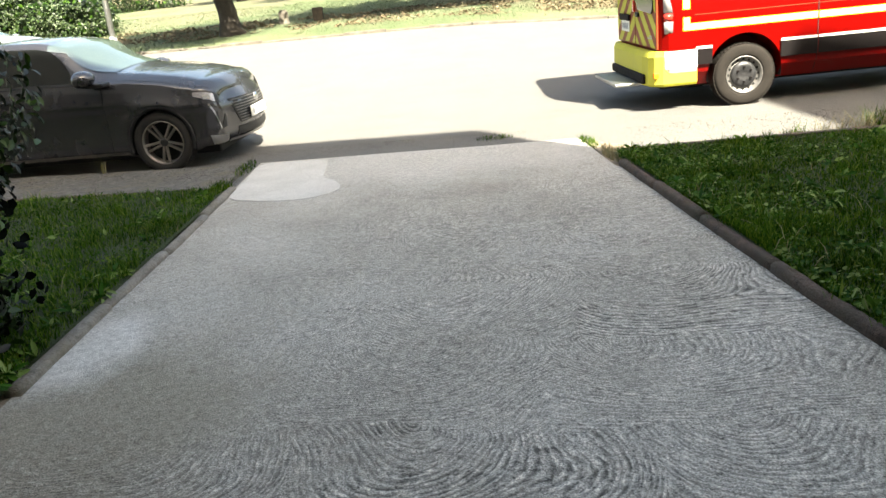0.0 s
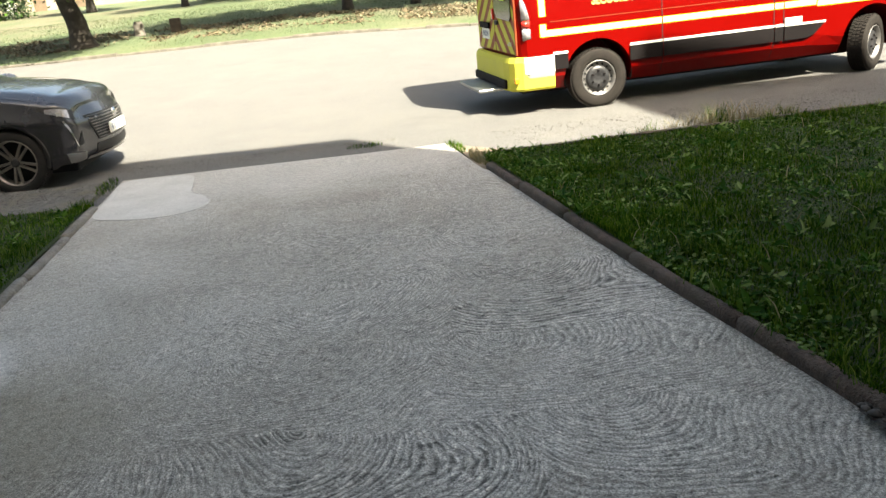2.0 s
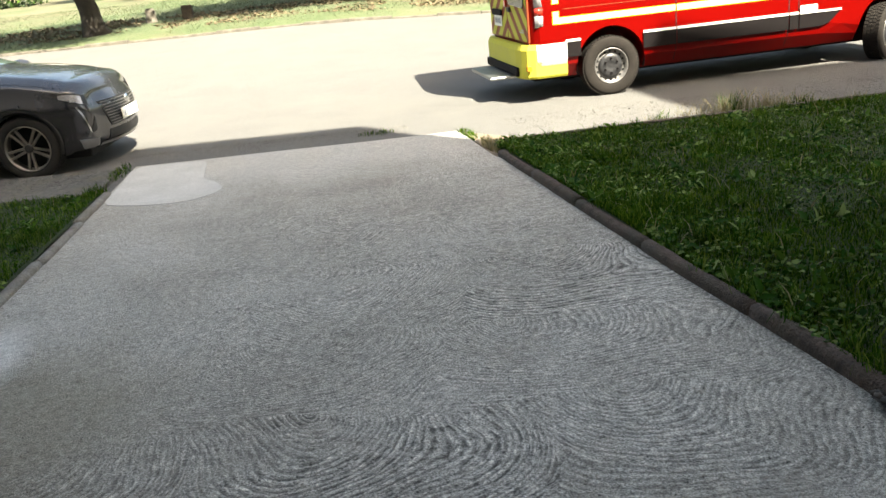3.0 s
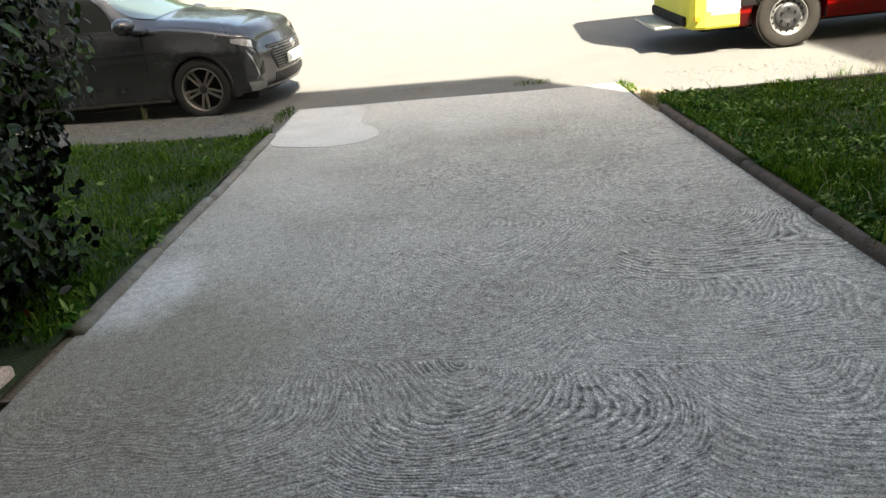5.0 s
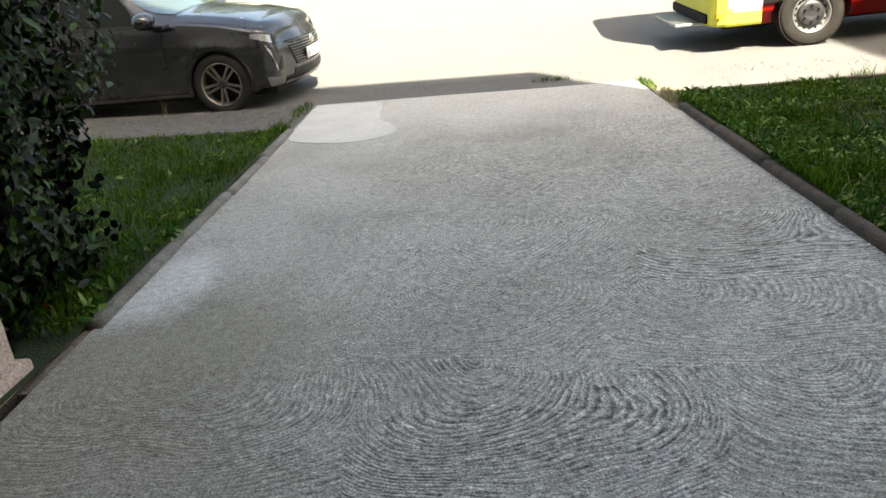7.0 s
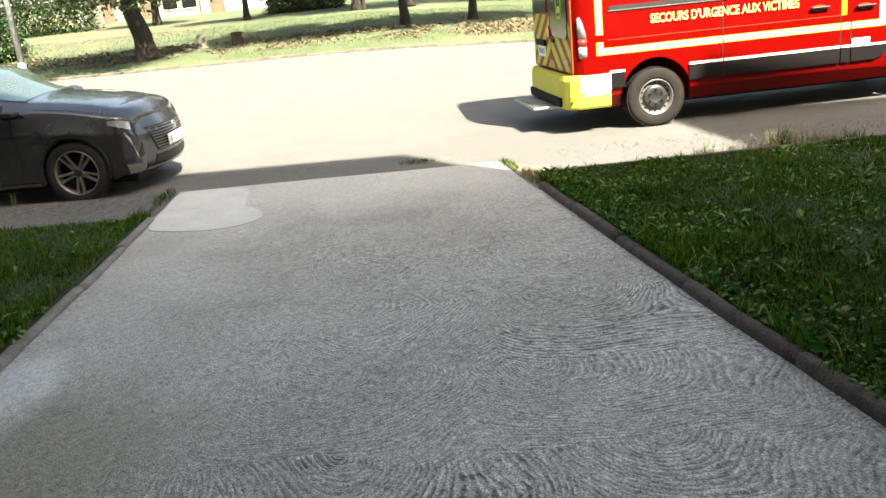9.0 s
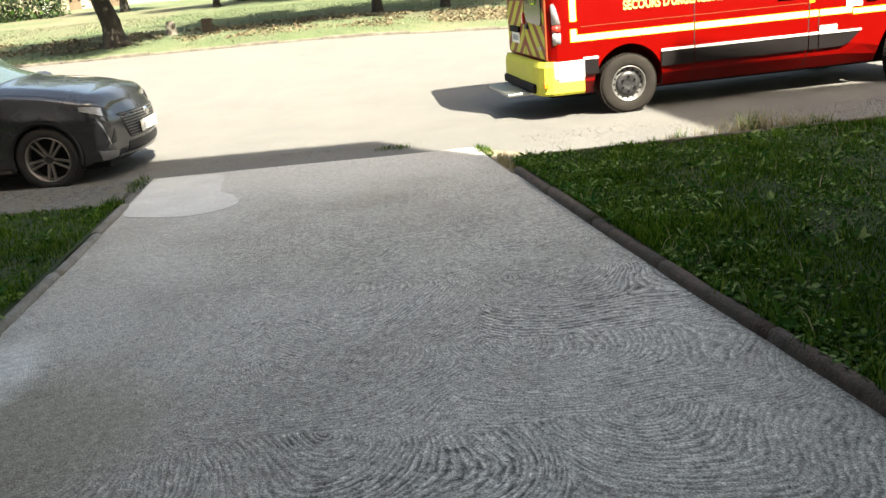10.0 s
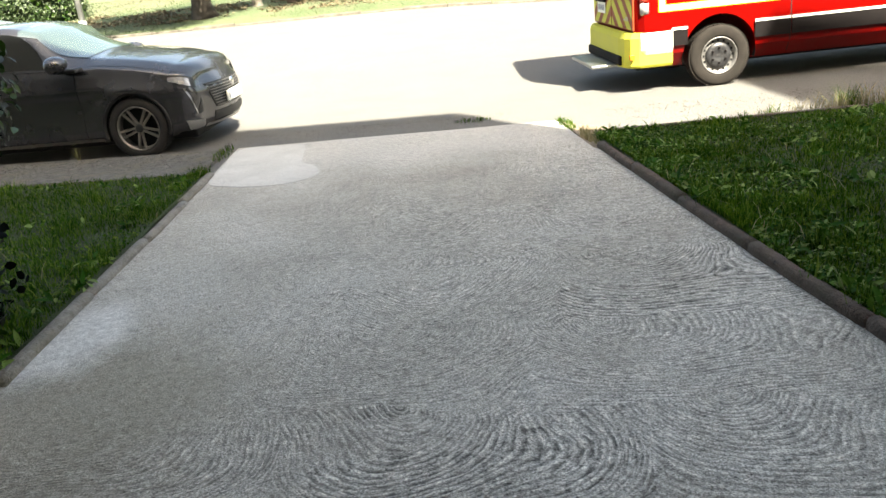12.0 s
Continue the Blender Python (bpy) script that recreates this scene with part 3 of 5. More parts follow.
# ---- the house behind the viewer, which shades the garden ----
def house_block(name, x0, x1, high, label):
    f = lambda x: -8.4 - 0.15 * (x + 3.6)
    root = thing(name, Matrix(), label, "house", kind="")
    out = [(x0, f(x0)), (x1, f(x1)), (x1, f(x1) - 9), (x0, f(x0) - 9)]
    bm = bmesh.new()
    lo, hi = [bm.verts.new((*p, 2.75)) for p in out], [bm.verts.new((*p, high - 0.25)) for p in out]
    bm.faces.new(lo[::-1]), bm.faces.new(hi)
    for i in range(4):
        bm.faces.new((lo[i], lo[(i + 1) % 4], hi[(i + 1) % 4], hi[i]))
    part("wall", bm, M_FACADE, root)
    # ground floor stands back under an unseen overhang, added to darken the near ground
    bm = bmesh.new()
    low = [(x0, f(x0) - 4.2), (x1, f(x1) - 4.2), (x1, f(x1) - 9), (x0, f(x0) - 9)]
    lo, hi = [bm.verts.new((*p, -0.3)) for p in low], [bm.verts.new((*p, 2.75)) for p in low]
    for i in range(4):
        bm.faces.new((lo[i], lo[(i + 1) % 4], hi[(i + 1) % 4], hi[i]))
    part("ground_floor_wall", bm, M_FACADE, root)
    slab("roof", [(*p, high) for p in out], 0.25, M_KERB, root)
    return root


house_block("apartment_house", -26, 1.68, 11.6, "tall rendered apartment house beside the garden")
house_block("apartment_house_link", 1.69, 5.64, 9.3, "lower link between two rendered houses")
house_block("apartment_house_wing", 5.65, 40, 13.0, "tall rendered wing of the apartment house")

# garden wall with a stepped foot
wall = thing("roughcast_wall", Matrix(), "pink-beige roughcast wall end with a stepped foot", "wall", kind="structure")
box("wall_body", (-6.10, -10.2, 0.0), (-5.56, -6.85, 2.7), M_ROUGHCAST, wall, 0.015)
box("wall_foot", (-6.15, -10.2, 0.0), (-5.505, -6.83, 0.315), M_ROUGHCAST, wall, 0.02)
box("wall_base", (-6.16, -10.2, 0.0), (-5.50, -6.825, 0.252), M_KERB, wall, 0.01, "dark base of the wall")


# ---- red rescue van: x forwards from the rear axle, y from its right side to its left ----
VAN_W = 2.03


def van_in(x, z):
    """How far the right side lies in from the widest line."""
    s = 0.0
    if z > 1.0:
        s += 0.055 * ((z - 1.0) / 1.2) ** 1.4
    if z < 0.52:
        s += 0.13 * ((0.52 - z) / 0.24) ** 1.6
    if x > 3.3:
        s += 0.24 * ((x - 3.3) / 1.2) ** 2.6
    if x < -0.86:
        s += 0.09 * ((-0.86 - x) / 0.12) ** 2
    return s


def van_roof(x):
    return float(np.interp(x, (-0.99, -0.9, -0.6, 2.2, 2.75, 3.62, 4.1, 4.38, 4.48), (2.46, 2.56, 2.60, 2.60, 2.44, 1.40, 1.20, 1.02, 0.86)))


def van_side(name, x0, x1, z0, z1, mat, parent, off=0.004, nx=12, nz=4, label="", poly=None):
    """A sheet that follows the right side; poly: corner points (x, z) of another outline."""
    if poly is None:
        vs = [(x, van_in(x, z) - off, z) for x in np.linspace(x0, x1, nx) for z in np.linspace(z0, z1, nz)]
        fs = [(i * nz + j, (i + 1) * nz + j, (i + 1) * nz + j + 1, i * nz + j + 1) for i in range(nx - 1) for j in range(nz - 1)]
        return link(name, vs, fs, mat, parent, label)
    dense = []
    for i, (x, z) in enumerate(poly):
        X, Z = poly[(i + 1) % len(poly)]
        dense += [(x + (X - x) * t, z + (Z - z) * t) for t in np.linspace(0, 1, 5)[:-1]]
    bm = bmesh.new()
    f = bm.faces.new([bm.verts.new((x, van_in(x, z) - off, z)) for x, z in dense])
    bmesh.ops.triangulate(bm, faces=[f])
    return part(name, bm, mat, parent, label)


def round_rect(x0, x1, z0, z1, r, n=5):
    out = []
    for cx, cz, a in ((x1 - r, z1 - r, 0), (x0 + r, z1 - r, 90), (x0 + r, z0 + r, 180), (x1 - r, z0 + r, 270)):
        out += [(cx + r * math.cos(radians(a + 90 * k / n)), cz + r * math.sin(radians(a + 90 * k / n))) for k in range(n + 1)]
    return out


def wheel(parent, centre, radius, width, rim_r, tyre_mat, spokes, turn=0.0):
    """A road wheel whose outer face looks to -y."""
    rot = Matrix.Rotation(radians(turn), 3, "Z")
    w = thing("wheel", Matrix(), "", "")
    w.parent = parent
    h = width / 2
    prof = [(rim_r, -h), (radius * 0.90, -h), (radius * 0.975, -h * 0.9), (radius, -h * 0.6), (radius, h * 0.6), (radius * 0.975, h * 0.88), (radius * 0.90, h), (rim_r + 0.02, h), (rim_r, h * 0.9), (rim_r * 0.97, h * 0.4)]
    lathe("tyre", prof, tyre_mat, w, centre, 48, "", rot)
    # tread blocks
    bm = bmesh.new()
    for i in range(48):
        for s in (-0.62, -0.2, 0.22, 0.64):
            a = 2 * math.pi * (i + (0.5 if abs(s) < 0.5 else 0)) / 48
            mt = Matrix.Translation(centre) @ rot.to_4x4() @ Matrix.Rotation(a, 4, "Y") @ Matrix.Translation((radius, -s * h, 0))
            add_box(bm, (-0.004, -h * 0.17, -radius * 0.05), (0.008, h * 0.17, radius * 0.05), 0, mt)
    part("tread", bm, tyre_mat, w)
    if spokes == 0:
        lathe("rim", [(rim_r, h * 0.92), (rim_r * 0.985, h * 0.97), (rim_r * 0.93, h * 0.95), (rim_r * 0.90, h * 0.55), (rim_r * 0.72, h * 0.50), (rim_r * 0.66, h * 0.62)], M_STEEL, w, centre, 40, "silver steel wheel rim", rot)
        lathe("wheel_disc", [(rim_r * 0.92, h * 0.2), (0.001, h * 0.2)], M_VOID, w, centre, 30, "", rot)
        lathe("hubcap", [(rim_r * 0.70, h * 0.60), (rim_r * 0.68, h * 0.70), (rim_r * 0.52, h * 0.82), (rim_r * 0.28, h * 0.86), (rim_r * 0.22, h * 0.80), (0.001, h * 0.82)], M_HUBCAP, w, centre, 36, "grey plastic hubcap", rot)
        for i in range(16):
            a = 2 * math.pi * i / 16
            m = Matrix.Translation(centre) @ rot.to_4x4() @ Matrix.Rotation(a, 4, "Y") @ Matrix.Translation((rim_r * 0.80, -h * 0.545, 0))
            bm = bmesh.new()
            add_box(bm, (-rim_r * 0.055, -0.004, -rim_r * 0.062), (rim_r * 0.055, 0.004, rim_r * 0.062), 0.006, m)
            part("vent_hole", bm, M_VOID, w)
        for i in range(6):
            a = 2 * math.pi * (i + 0.5) / 6
            m = Matrix.Translation(centre) @ rot.to_4x4() @ Matrix.Rotation(a, 4, "Y") @ Matrix.Translation((rim_r * 0.40, -h * 0.86, 0))
            bm = bmesh.new()
            bmesh.ops.create_cone(bm, cap_ends=True, segments=8, radius1=0.016, radius2=0.012, depth=0.03, matrix=m @ Matrix.Rotation(radians(90), 4, "X"))
            part("wheel_nut", bm, M_TRIM, w)
    else:
        lathe("rim", [(rim_r, h * 0.9), (rim_r * 0.985, h * 0.96), (rim_r * 0.95, h * 0.94), (rim_r * 0.92, h * 0.4), (rim_r * 0.90, -h * 0.4)], M_ALLOY, w, centre, 40, "grey alloy rim", rot)
        lathe("brake_disc", [(rim_r * 0.93, -h * 0.1), (rim_r * 0.55, -h * 0.1), (rim_r * 0.55, h * 0.0), (0.001, h * 0.0)], M_VOID, w, centre, 30, "", rot)
        for i in range(spokes):
            for s in (-1, 1):
                a = 2 * math.pi * i / spokes + 0.35
                m = Matrix.Translation(centre) @ rot.to_4x4() @ Matrix.Rotation(a, 4, "Y")
                bm = bmesh.new()
                vs = []
                for (r, t, d) in ((0.14, 0.05, 0.62), (0.94, 0.085, 0.80)):
                    for tt, dd in ((-0.035, 0), (0.035, 0), (0.045, -0.22), (-0.045, -0.22)):
                        vs.append(bm.verts.new(m @ Vector((rim_r * r, -h * (d + dd), rim_r * (s * (t + 0.07 * r) + tt * 1.35)))))
                for q in ((0, 1, 2, 3), (4, 7, 6, 5), (0, 4, 5, 1), (1, 5, 6, 2), (2, 6, 7, 3), (3, 7, 4, 0)):
                    bm.faces.new([vs[k] for k in q])
                part("spoke", bm, M_ALLOY, w)
        lathe("hub_cap", [(rim_r * 0.2, h * 0.4), (rim_r * 0.19, h * 0.66), (rim_r * 0.12, h * 0.7), (0.001, h * 0.7)], M_HUBCAP, w, centre, 24, "", rot)
    return w


def carve(ob, cutters):
    """Cuts the wheel housings out of a body for good."""
    for i, c in enumerate(cutters):
        md = ob.modifiers.new("cut", "BOOLEAN")
        md.object, md.operation, md.solver = c, "DIFFERENCE", "EXACT"
    bpy.context.view_layer.update()
    me = bpy.data.meshes.new_from_object(ob.evaluated_get(bpy.context.evaluated_depsgraph_get()))
    ob.modifiers.clear()
    ob.data = me
    for c in cutters:
        bpy.data.objects.remove(c)


def cutter(cx, cz, r, y0, y1, parent, flat=1.0):
    bm = bmesh.new()
    bmesh.ops.create_cone(bm, cap_ends=True, segments=40, radius1=r, radius2=r, depth=y1 - y0,
                          matrix=Matrix.Translation((cx, (y0 + y1) / 2, cz)) @ Matrix.Diagonal((1, 1, flat, 1)) @ Matrix.Rotation(radians(90), 4, "X"))
    return part("cutter", bm, M_VOID, parent)


def rescue_van(m):
    van = thing("rescue_van", m, "red rescue van with yellow stripes, parked on sunny asphalt", "van")
    xs = [-0.99, -0.975, -0.94, -0.88, -0.75] + list(np.arange(-0.5, 3.3, 0.25)) + [3.3, 3.45, 3.6, 3.75, 3.9, 4.0, 4.1, 4.2, 4.3, 4.38, 4.44, 4.48]
    vs, n = [], 0
    for x in xs:
        zb, zt = 0.28 + (0.02 if x > 4.2 else 0), van_roof(x)
        ring = []
        r = min(0.16, (zt - zb) * 0.3)
        for z in list(np.linspace(zb, zt - r, 15)) + [zt - r * 0.6, zt - r * 0.28, zt - r * 0.08, zt]:
            u = max(0.0, (z - (zt - r)) / r)
            ring.append((van_in(x, z) + r * (1 - math.sqrt(max(0, 1 - u * u))) * 1.1, z))
        full = [(x, y, z) for y, z in ring] + [(x, VAN_W - y, z) for y, z in ring[::-1]]
        n = len(full)
        vs += full
    fs = [(i * n + j, i * n + (j + 1) % n, (i + 1) * n + (j + 1) % n, (i + 1) * n + j) for i in range(len(xs) - 1) for j in range(n)]
    fs += [tuple(range(n - 1, -1, -1)), tuple(range(len(vs) - n, len(vs)))]
    bm = bmesh.new()
    bv = [bm.verts.new(v) for v in vs]
    for f in fs:
        bm.faces.new([bv[k] for k in f])
    body = part("body", bm, M_RED, van)
    body.data.polygons.foreach_set("use_smooth", [abs(p.normal.x) < 0.95 for p in body.data.polygons])
    carve(body, [cutter(x, 0.40, r, y0, y1, van) for x, r in ((0.0, 0.425), (3.69, 0.44)) for y0, y1 in ((-0.2, 0.55), (VAN_W - 0.55, VAN_W + 0.2))])
    for p in body.data.polygons:
        if p.center.z < 0.98 and abs(p.normal.y) > 0.8:
            p.use_smooth = False
    for x, r in ((0.0, 0.43), (3.69, 0.445)):
        for side in (0, 1):
            # dark liner and lip of every housing
            pr = [(r - 0.004, -0.50), (r - 0.004, 0.0)]
            c = (x, (0.02 if x < 1 else 0.10), 0.40) if side == 0 else (x, VAN_W - 0.10 - 0.5, 0.40)
            lathe("wheel_arch", pr, M_VOID, van, c, 40, "", None, (-14, 194))
    box("underbody", (-0.85, 0.5, 0.20), (4.2, VAN_W - 0.5, 0.45), M_VOID, van, 0.02)
    wheel(van, (0, 0.125, 0.35), 0.35, 0.225, 0.215, M_TYRE, 0)
    wheel(van, (0, VAN_W - 0.13, 0.35), 0.35, 0.225, 0.215, M_TYRE, 0, 180)
    wheel(van, (3.69, 0.155, 0.35), 0.35, 0.225, 0.215, M_TYRE, 0, 33)
    wheel(van, (3.69, VAN_W - 0.16, 0.35), 0.35, 0.225, 0.215, M_TYRE, 0, 213)
    # long stripes
    for a, b in ((-0.70, 0.815), (0.83, 2.285), (2.30, 2.415), (2.43, 2.86)):
        van_side("stripe_edge", a, b, 0.905, 0.990, M_YELLOW_LINE, van, 0.004)
        van_side("stripe", a + 0.006, b - 0.006, 0.918, 0.978, M_WHITE, van, 0.006)
    van_side("stripe_edge", 2.87, 4.12, 0.885, 0.965, M_YELLOW_LINE, van, 0.004)
    van_side("stripe", 2.88, 4.10, 0.90, 0.95, M_WHITE, van, 0.006)
    van_side("stripe_edge", -0.72, -0.63, 0.905, 1.06, M_YELLOW_LINE, van, 0.005, 4, 4)
    van_side("stripe", -0.705, -0.645, 0.918, 1.05, M_WHITE, van, 0.007, 4, 4)
    van_side("stripe_edge", -0.72, -0.63, 1.14, 2.2, M_YELLOW_LINE, van, 0.004, 4, 8)
    van_side("stripe", -0.705, -0.645, 1.15, 2.19, M_WHITE, van, 0.006, 4, 8)
    van_side("stripe", 2.295, 2.365, 1.075, 2.2, M_YELLOW_LINE, van, 0.004, 3, 8, "yellow film")
    # rub rail in plastic with a white line above it
    for a, b in ((-0.57, -0.385), (0.40, 0.815), (0.83, 2.285), (2.30, 2.415)):
        van_side("rub_rail", a, b, 0.52, 0.70, M_TRIM, van, 0.018)
        van_side("white_line", a, b, 0.695, 0.725, M_WHITE, van, 0.020, 8, 2)
    van_side("rub_rail", 0, 0, 0, 0, M_TRIM, van, 0.018, poly=[(2.43, 0.52), (2.74, 0.525), (2.84, 0.56), (2.98, 0.69), (2.43, 0.70)])
    van_side("white_line", 2.43, 2.99, 0.69, 0.715, M_WHITE, van, 0.020, 6, 2)
    van_side("label_plate", 2.43, 2.66, 0.70, 0.795, M_WHITE, van, 0.024, 4, 2)
    # panel gaps
    for x, z0, z1 in ((0.8225, 0.32, 2.15), (2.2925, 0.32, 2.15), (2.4225, 0.5, 0.92)):
        van_side("panel_gap", x - 0.005, x + 0.005, z0, z1, M_VOID, van, 0.003, 2, 14)
    van_side("body_crease", -0.58, 2.28, 1.072, 1.079, M_CHEVRON, van, 0.003, 12, 2)
    # sliding door rail, windows
    van_side("door_rail", -0.55, 0.88, 1.405, 1.455, M_BLACK, van, 0.010, 8, 2)
    van_side("rail_trim", -0.56, 0.88, 1.395, 1.408, M_ALU, van, 0.012, 8, 2)
    van_side("window_seal", 0, 0, 0, 0, M_TRIM, van, 0.005, poly=round_rect(-0.47, 0.60, 1.53, 2.12, 0.10))
    van_side("window_pane", 0, 0, 0, 0, M_GLASS_FROST, van, 0.009, poly=round_rect(-0.435, 0.565, 1.565, 2.085, 0.08), label="frosted window pane")
    van_side("window_bar", 0.06, 0.075, 1.57, 2.08, M_TRIM, van, 0.012, 2, 5)
    van_side("window_surround", 0, 0, 0, 0, M_BLACK, van, 0.006, poly=[(0.86, 1.45), (0.92, 1.45), (0.98, 1.41), (2.20, 1.39), (2.245, 1.43), (2.245, 2.1), (0.86, 2.1)], label="dark window surround")
    van_side("window_pane", 0, 0, 0, 0, M_GLASS_TEAL, van, 0.010, poly=[(1.12, 1.62), (1.25, 1.50), (1.68, 1.485), (1.69, 2.0), (1.12, 2.0)], label="pale window pane")
    van_side("window_pane", 0, 0, 0, 0, M_GLASS_TEAL, van, 0.010, poly=round_rect(1.74, 2.10, 1.525, 2.0, 0.03), label="pale window pane")
    van_side("cab_window", 0, 0, 0, 0, M_GLASS_DARK, van, 0.007, poly=[(2.47, 1.55), (2.50, 1.50), (3.05, 1.31), (3.36, 1.28), (3.30, 1.45), (2.75, 2.05), (2.50, 2.1)], label="dark cab window")
    # mirror with its dark foot
    bm = bmesh.new()
    add_box(bm, (3.16, -0.28, 1.33), (3.34, -0.05, 1.78), 0.045, None, 3)
    part("mirror", bm, M_BLACK, van, "black door mirror", True)
    van_side("mirror_foot", 0, 0, 0, 0, M_BLACK, van, 0.02, poly=[(3.08, 1.36), (3.12, 1.27), (3.36, 1.27), (3.36, 1.36)])
    box("mirror_arm", (3.18, -0.10, 1.29), (3.32, 0.05, 1.38), M_BLACK, van, 0.02)
    # handles
    for x0, x1, z in ((1.90, 2.13, 1.185), (2.47, 2.71, 1.155)):
        van_side("handle_cup", 0, 0, 0, 0, M_CHEVRON, van, 0.004, poly=[((x0 + x1) / 2 + 0.10 * math.cos(a), z + 0.04 * math.sin(a)) for a in np.linspace(0, 2 * math.pi, 15)[:-1]])
        box("handle", (x0, -0.045, z - 0.008), (x1, -0.012, z + 0.022), M_BLACK, van, 0.012)
    van_side("notice", 2.775, 2.99, 0.985, 1.275, M_WHITE, van, 0.008, 4, 4, "white notice with a blue emblem")
    van_side("emblem", 0, 0, 0, 0, M_BLUE, van, 0.011, poly=[(2.90, 1.10), (2.935, 1.16), (2.93, 1.22), (2.885, 1.225), (2.90, 1.19)])
    van_side("emblem", 2.83, 2.84, 1.10, 1.17, M_BLUE, van, 0.011, 2, 2)
    # front bumper, headlight, arch flare
    van_side("front_bumper", 0, 0, 0, 0, M_WHITE, van, 0.035, poly=[(4.00, 0.80), (4.12, 0.89), (4.40, 0.86), (4.46, 0.5), (4.42, 0.31), (4.16, 0.30), (4.145, 0.42), (4.11, 0.58), (4.03, 0.71)], label="pale yellow front corner")
    van_side("headlight", 0, 0, 0, 0, M_LAMP_CLEAR, van, 0.012, poly=[(3.97, 1.22), (4.10, 1.15), (4.34, 1.0), (4.36, 0.93), (4.08, 0.96)])
    # rear: bumper, corner white film, lamps, doors
    bm = bmesh.new()
    ring = [(-0.56, -0.012), (-0.95, -0.012), (-1.04, 0.03), (-1.09, 0.12), (-1.115, 0.30), (-1.12, VAN_W / 2), (-1.115, VAN_W - 0.30), (-1.09, VAN_W - 0.12), (-1.04, VAN_W - 0.03), (-0.95, VAN_W + 0.012), (-0.56, VAN_W + 0.012)]
    prof = [(0.30, 0.02), (0.33, 0.0), (0.64, 0.0), (0.70, 0.025), (0.705, 0.09)]
    grid = []
    cen = Vector((-0.3, VAN_W / 2))
    for x, y in ring:
        row = []
        for z, inn in prof:
            d = (cen - Vector((x, y)))
            d = Vector((max(-1, min(1, d.x * 3)) if x < -0.9 else 0, (1 if y < VAN_W / 2 else -1) * (1 if abs(y - VAN_W / 2) > 0.8 else 0)))
            row.append(bm.verts.new((x + d.x * inn, y + d.y * inn, z)))
        grid.append(row)
    for a, b in zip(grid[:-1], grid[1:]):
        for j in range(len(prof) - 1):
            bm.faces.new((a[j], b[j], b[j + 1], a[j + 1]))
    part("rear_bumper", bm, M_YELLOW, van, "fluorescent yellow rear bumper")
    van_side("white_corner", -0.93, -0.565, 0.305, 0.70, M_WHITE, van, 0.042, 8, 3, "white film")
    bm = bmesh.new()
    add_box(bm, (-1.145, 0.20, 0.325), (-1.09, VAN_W - 0.20, 0.44), 0.025)
    part("bumper_step", bm, M_TRIM, van)
    box("reflector", (-1.06, -0.022, 0.405), (-1.005, 0.03, 0.465), M_ORANGE, van, 0.006)
    box("tow_step", (-1.42, 0.42, 0.285), (-1.08, VAN_W - 0.42, 0.325), M_ALU, van, 0.012, "worn metal tail step")
    X = -0.992
    for d, (y0, y1) in enumerate(((0.05, VAN_W / 2 - 0.006), (VAN_W / 2 + 0.006, VAN_W - 0.05))):
        box("rear_door", (X - 0.016, y0, 0.72), (X + 0.01, y1, 2.3), M_CHEVRON, van, 0.01)
        rect = [(y0 + 0.012, 0.735), (y1 - 0.012, 0.735), (y1 - 0.012, 1.40), (y0 + 0.012, 1.40)]
        for k in range(-6, 14):
            c0 = -0.55 + k * 0.27
            g = (lambda p: p[1] - 0.72 * p[0]) if d == 0 else (lambda p: p[1] - 0.72 * (VAN_W - p[0]))
            lerp = lambda lim: (lambda p, q: tuple(p[i] + (q[i] - p[i]) * (lim - g(p)) / (g(q) - g(p)) for i in (0, 1)))
            poly = clip(rect, lambda p: g(p) >= c0, lerp(c0))
            poly = clip(poly, lambda p: g(p) <= c0 + 0.145, lerp(c0 + 0.145)) if len(poly) > 2 else poly
            if len(poly) > 2:
                link("yellow_chevron", [(X - 0.0185, y, z) for y, z in poly], [tuple(range(len(poly)))], M_YELLOW, van)
        bm = bmesh.new()
        yy0, yy1 = y0 + 0.09, y1 - 0.05
        if d == 0:
            pts = [(yy0, 2.1), (yy0 + 0.01, 1.18), (yy0 + 0.08, 1.12), (yy1 - 0.12, 1.15), (yy1 - 0.03, 1.25), (yy1, 2.1)]
        else:
            pts = [(yy0, 2.1), (yy0 + 0.02, 1.42), (yy1 - 0.03, 1.40), (yy1, 2.1)]
        f = bm.faces.new([bm.verts.new((X - 0.022, y, z)) for y, z in pts])
        ext = bmesh.ops.extrude_face_region(bm, geom=[f])["geom"]
        bmesh.ops.translate(bm, verts=[v for v in ext if isinstance(v, bmesh.types.BMVert)], vec=(-0.012, 0, 0))
        part("rear_window", bm, M_GLASS_REAR, van, "grey tinted rear window")
    box("door_handle", (X - 0.05, 0.80, 1.06), (X - 0.015, 0.93, 1.12), M_BLACK, van, 0.015)
    box("hinge", (X - 0.04, 1.02, 1.12), (X - 0.012, 1.10, 1.26), M_LAMP_RED, van, 0.01)
    box("number_plate", (X - 0.028, 1.30, 0.86), (X - 0.02, 1.72, 1.0), M_WHITE, van, 0.003)
    box("plate_lamp_strip", (X - 0.05, 1.26, 1.0), (X - 0.02, 1.76, 1.08), M_TRIM, van, 0.01)
    for k in range(5):
        box("plate_bar", (X - 0.031, 1.36 + k * 0.065, 0.895), (X - 0.0285, 1.40 + k * 0.065, 0.965), M_INK, van)
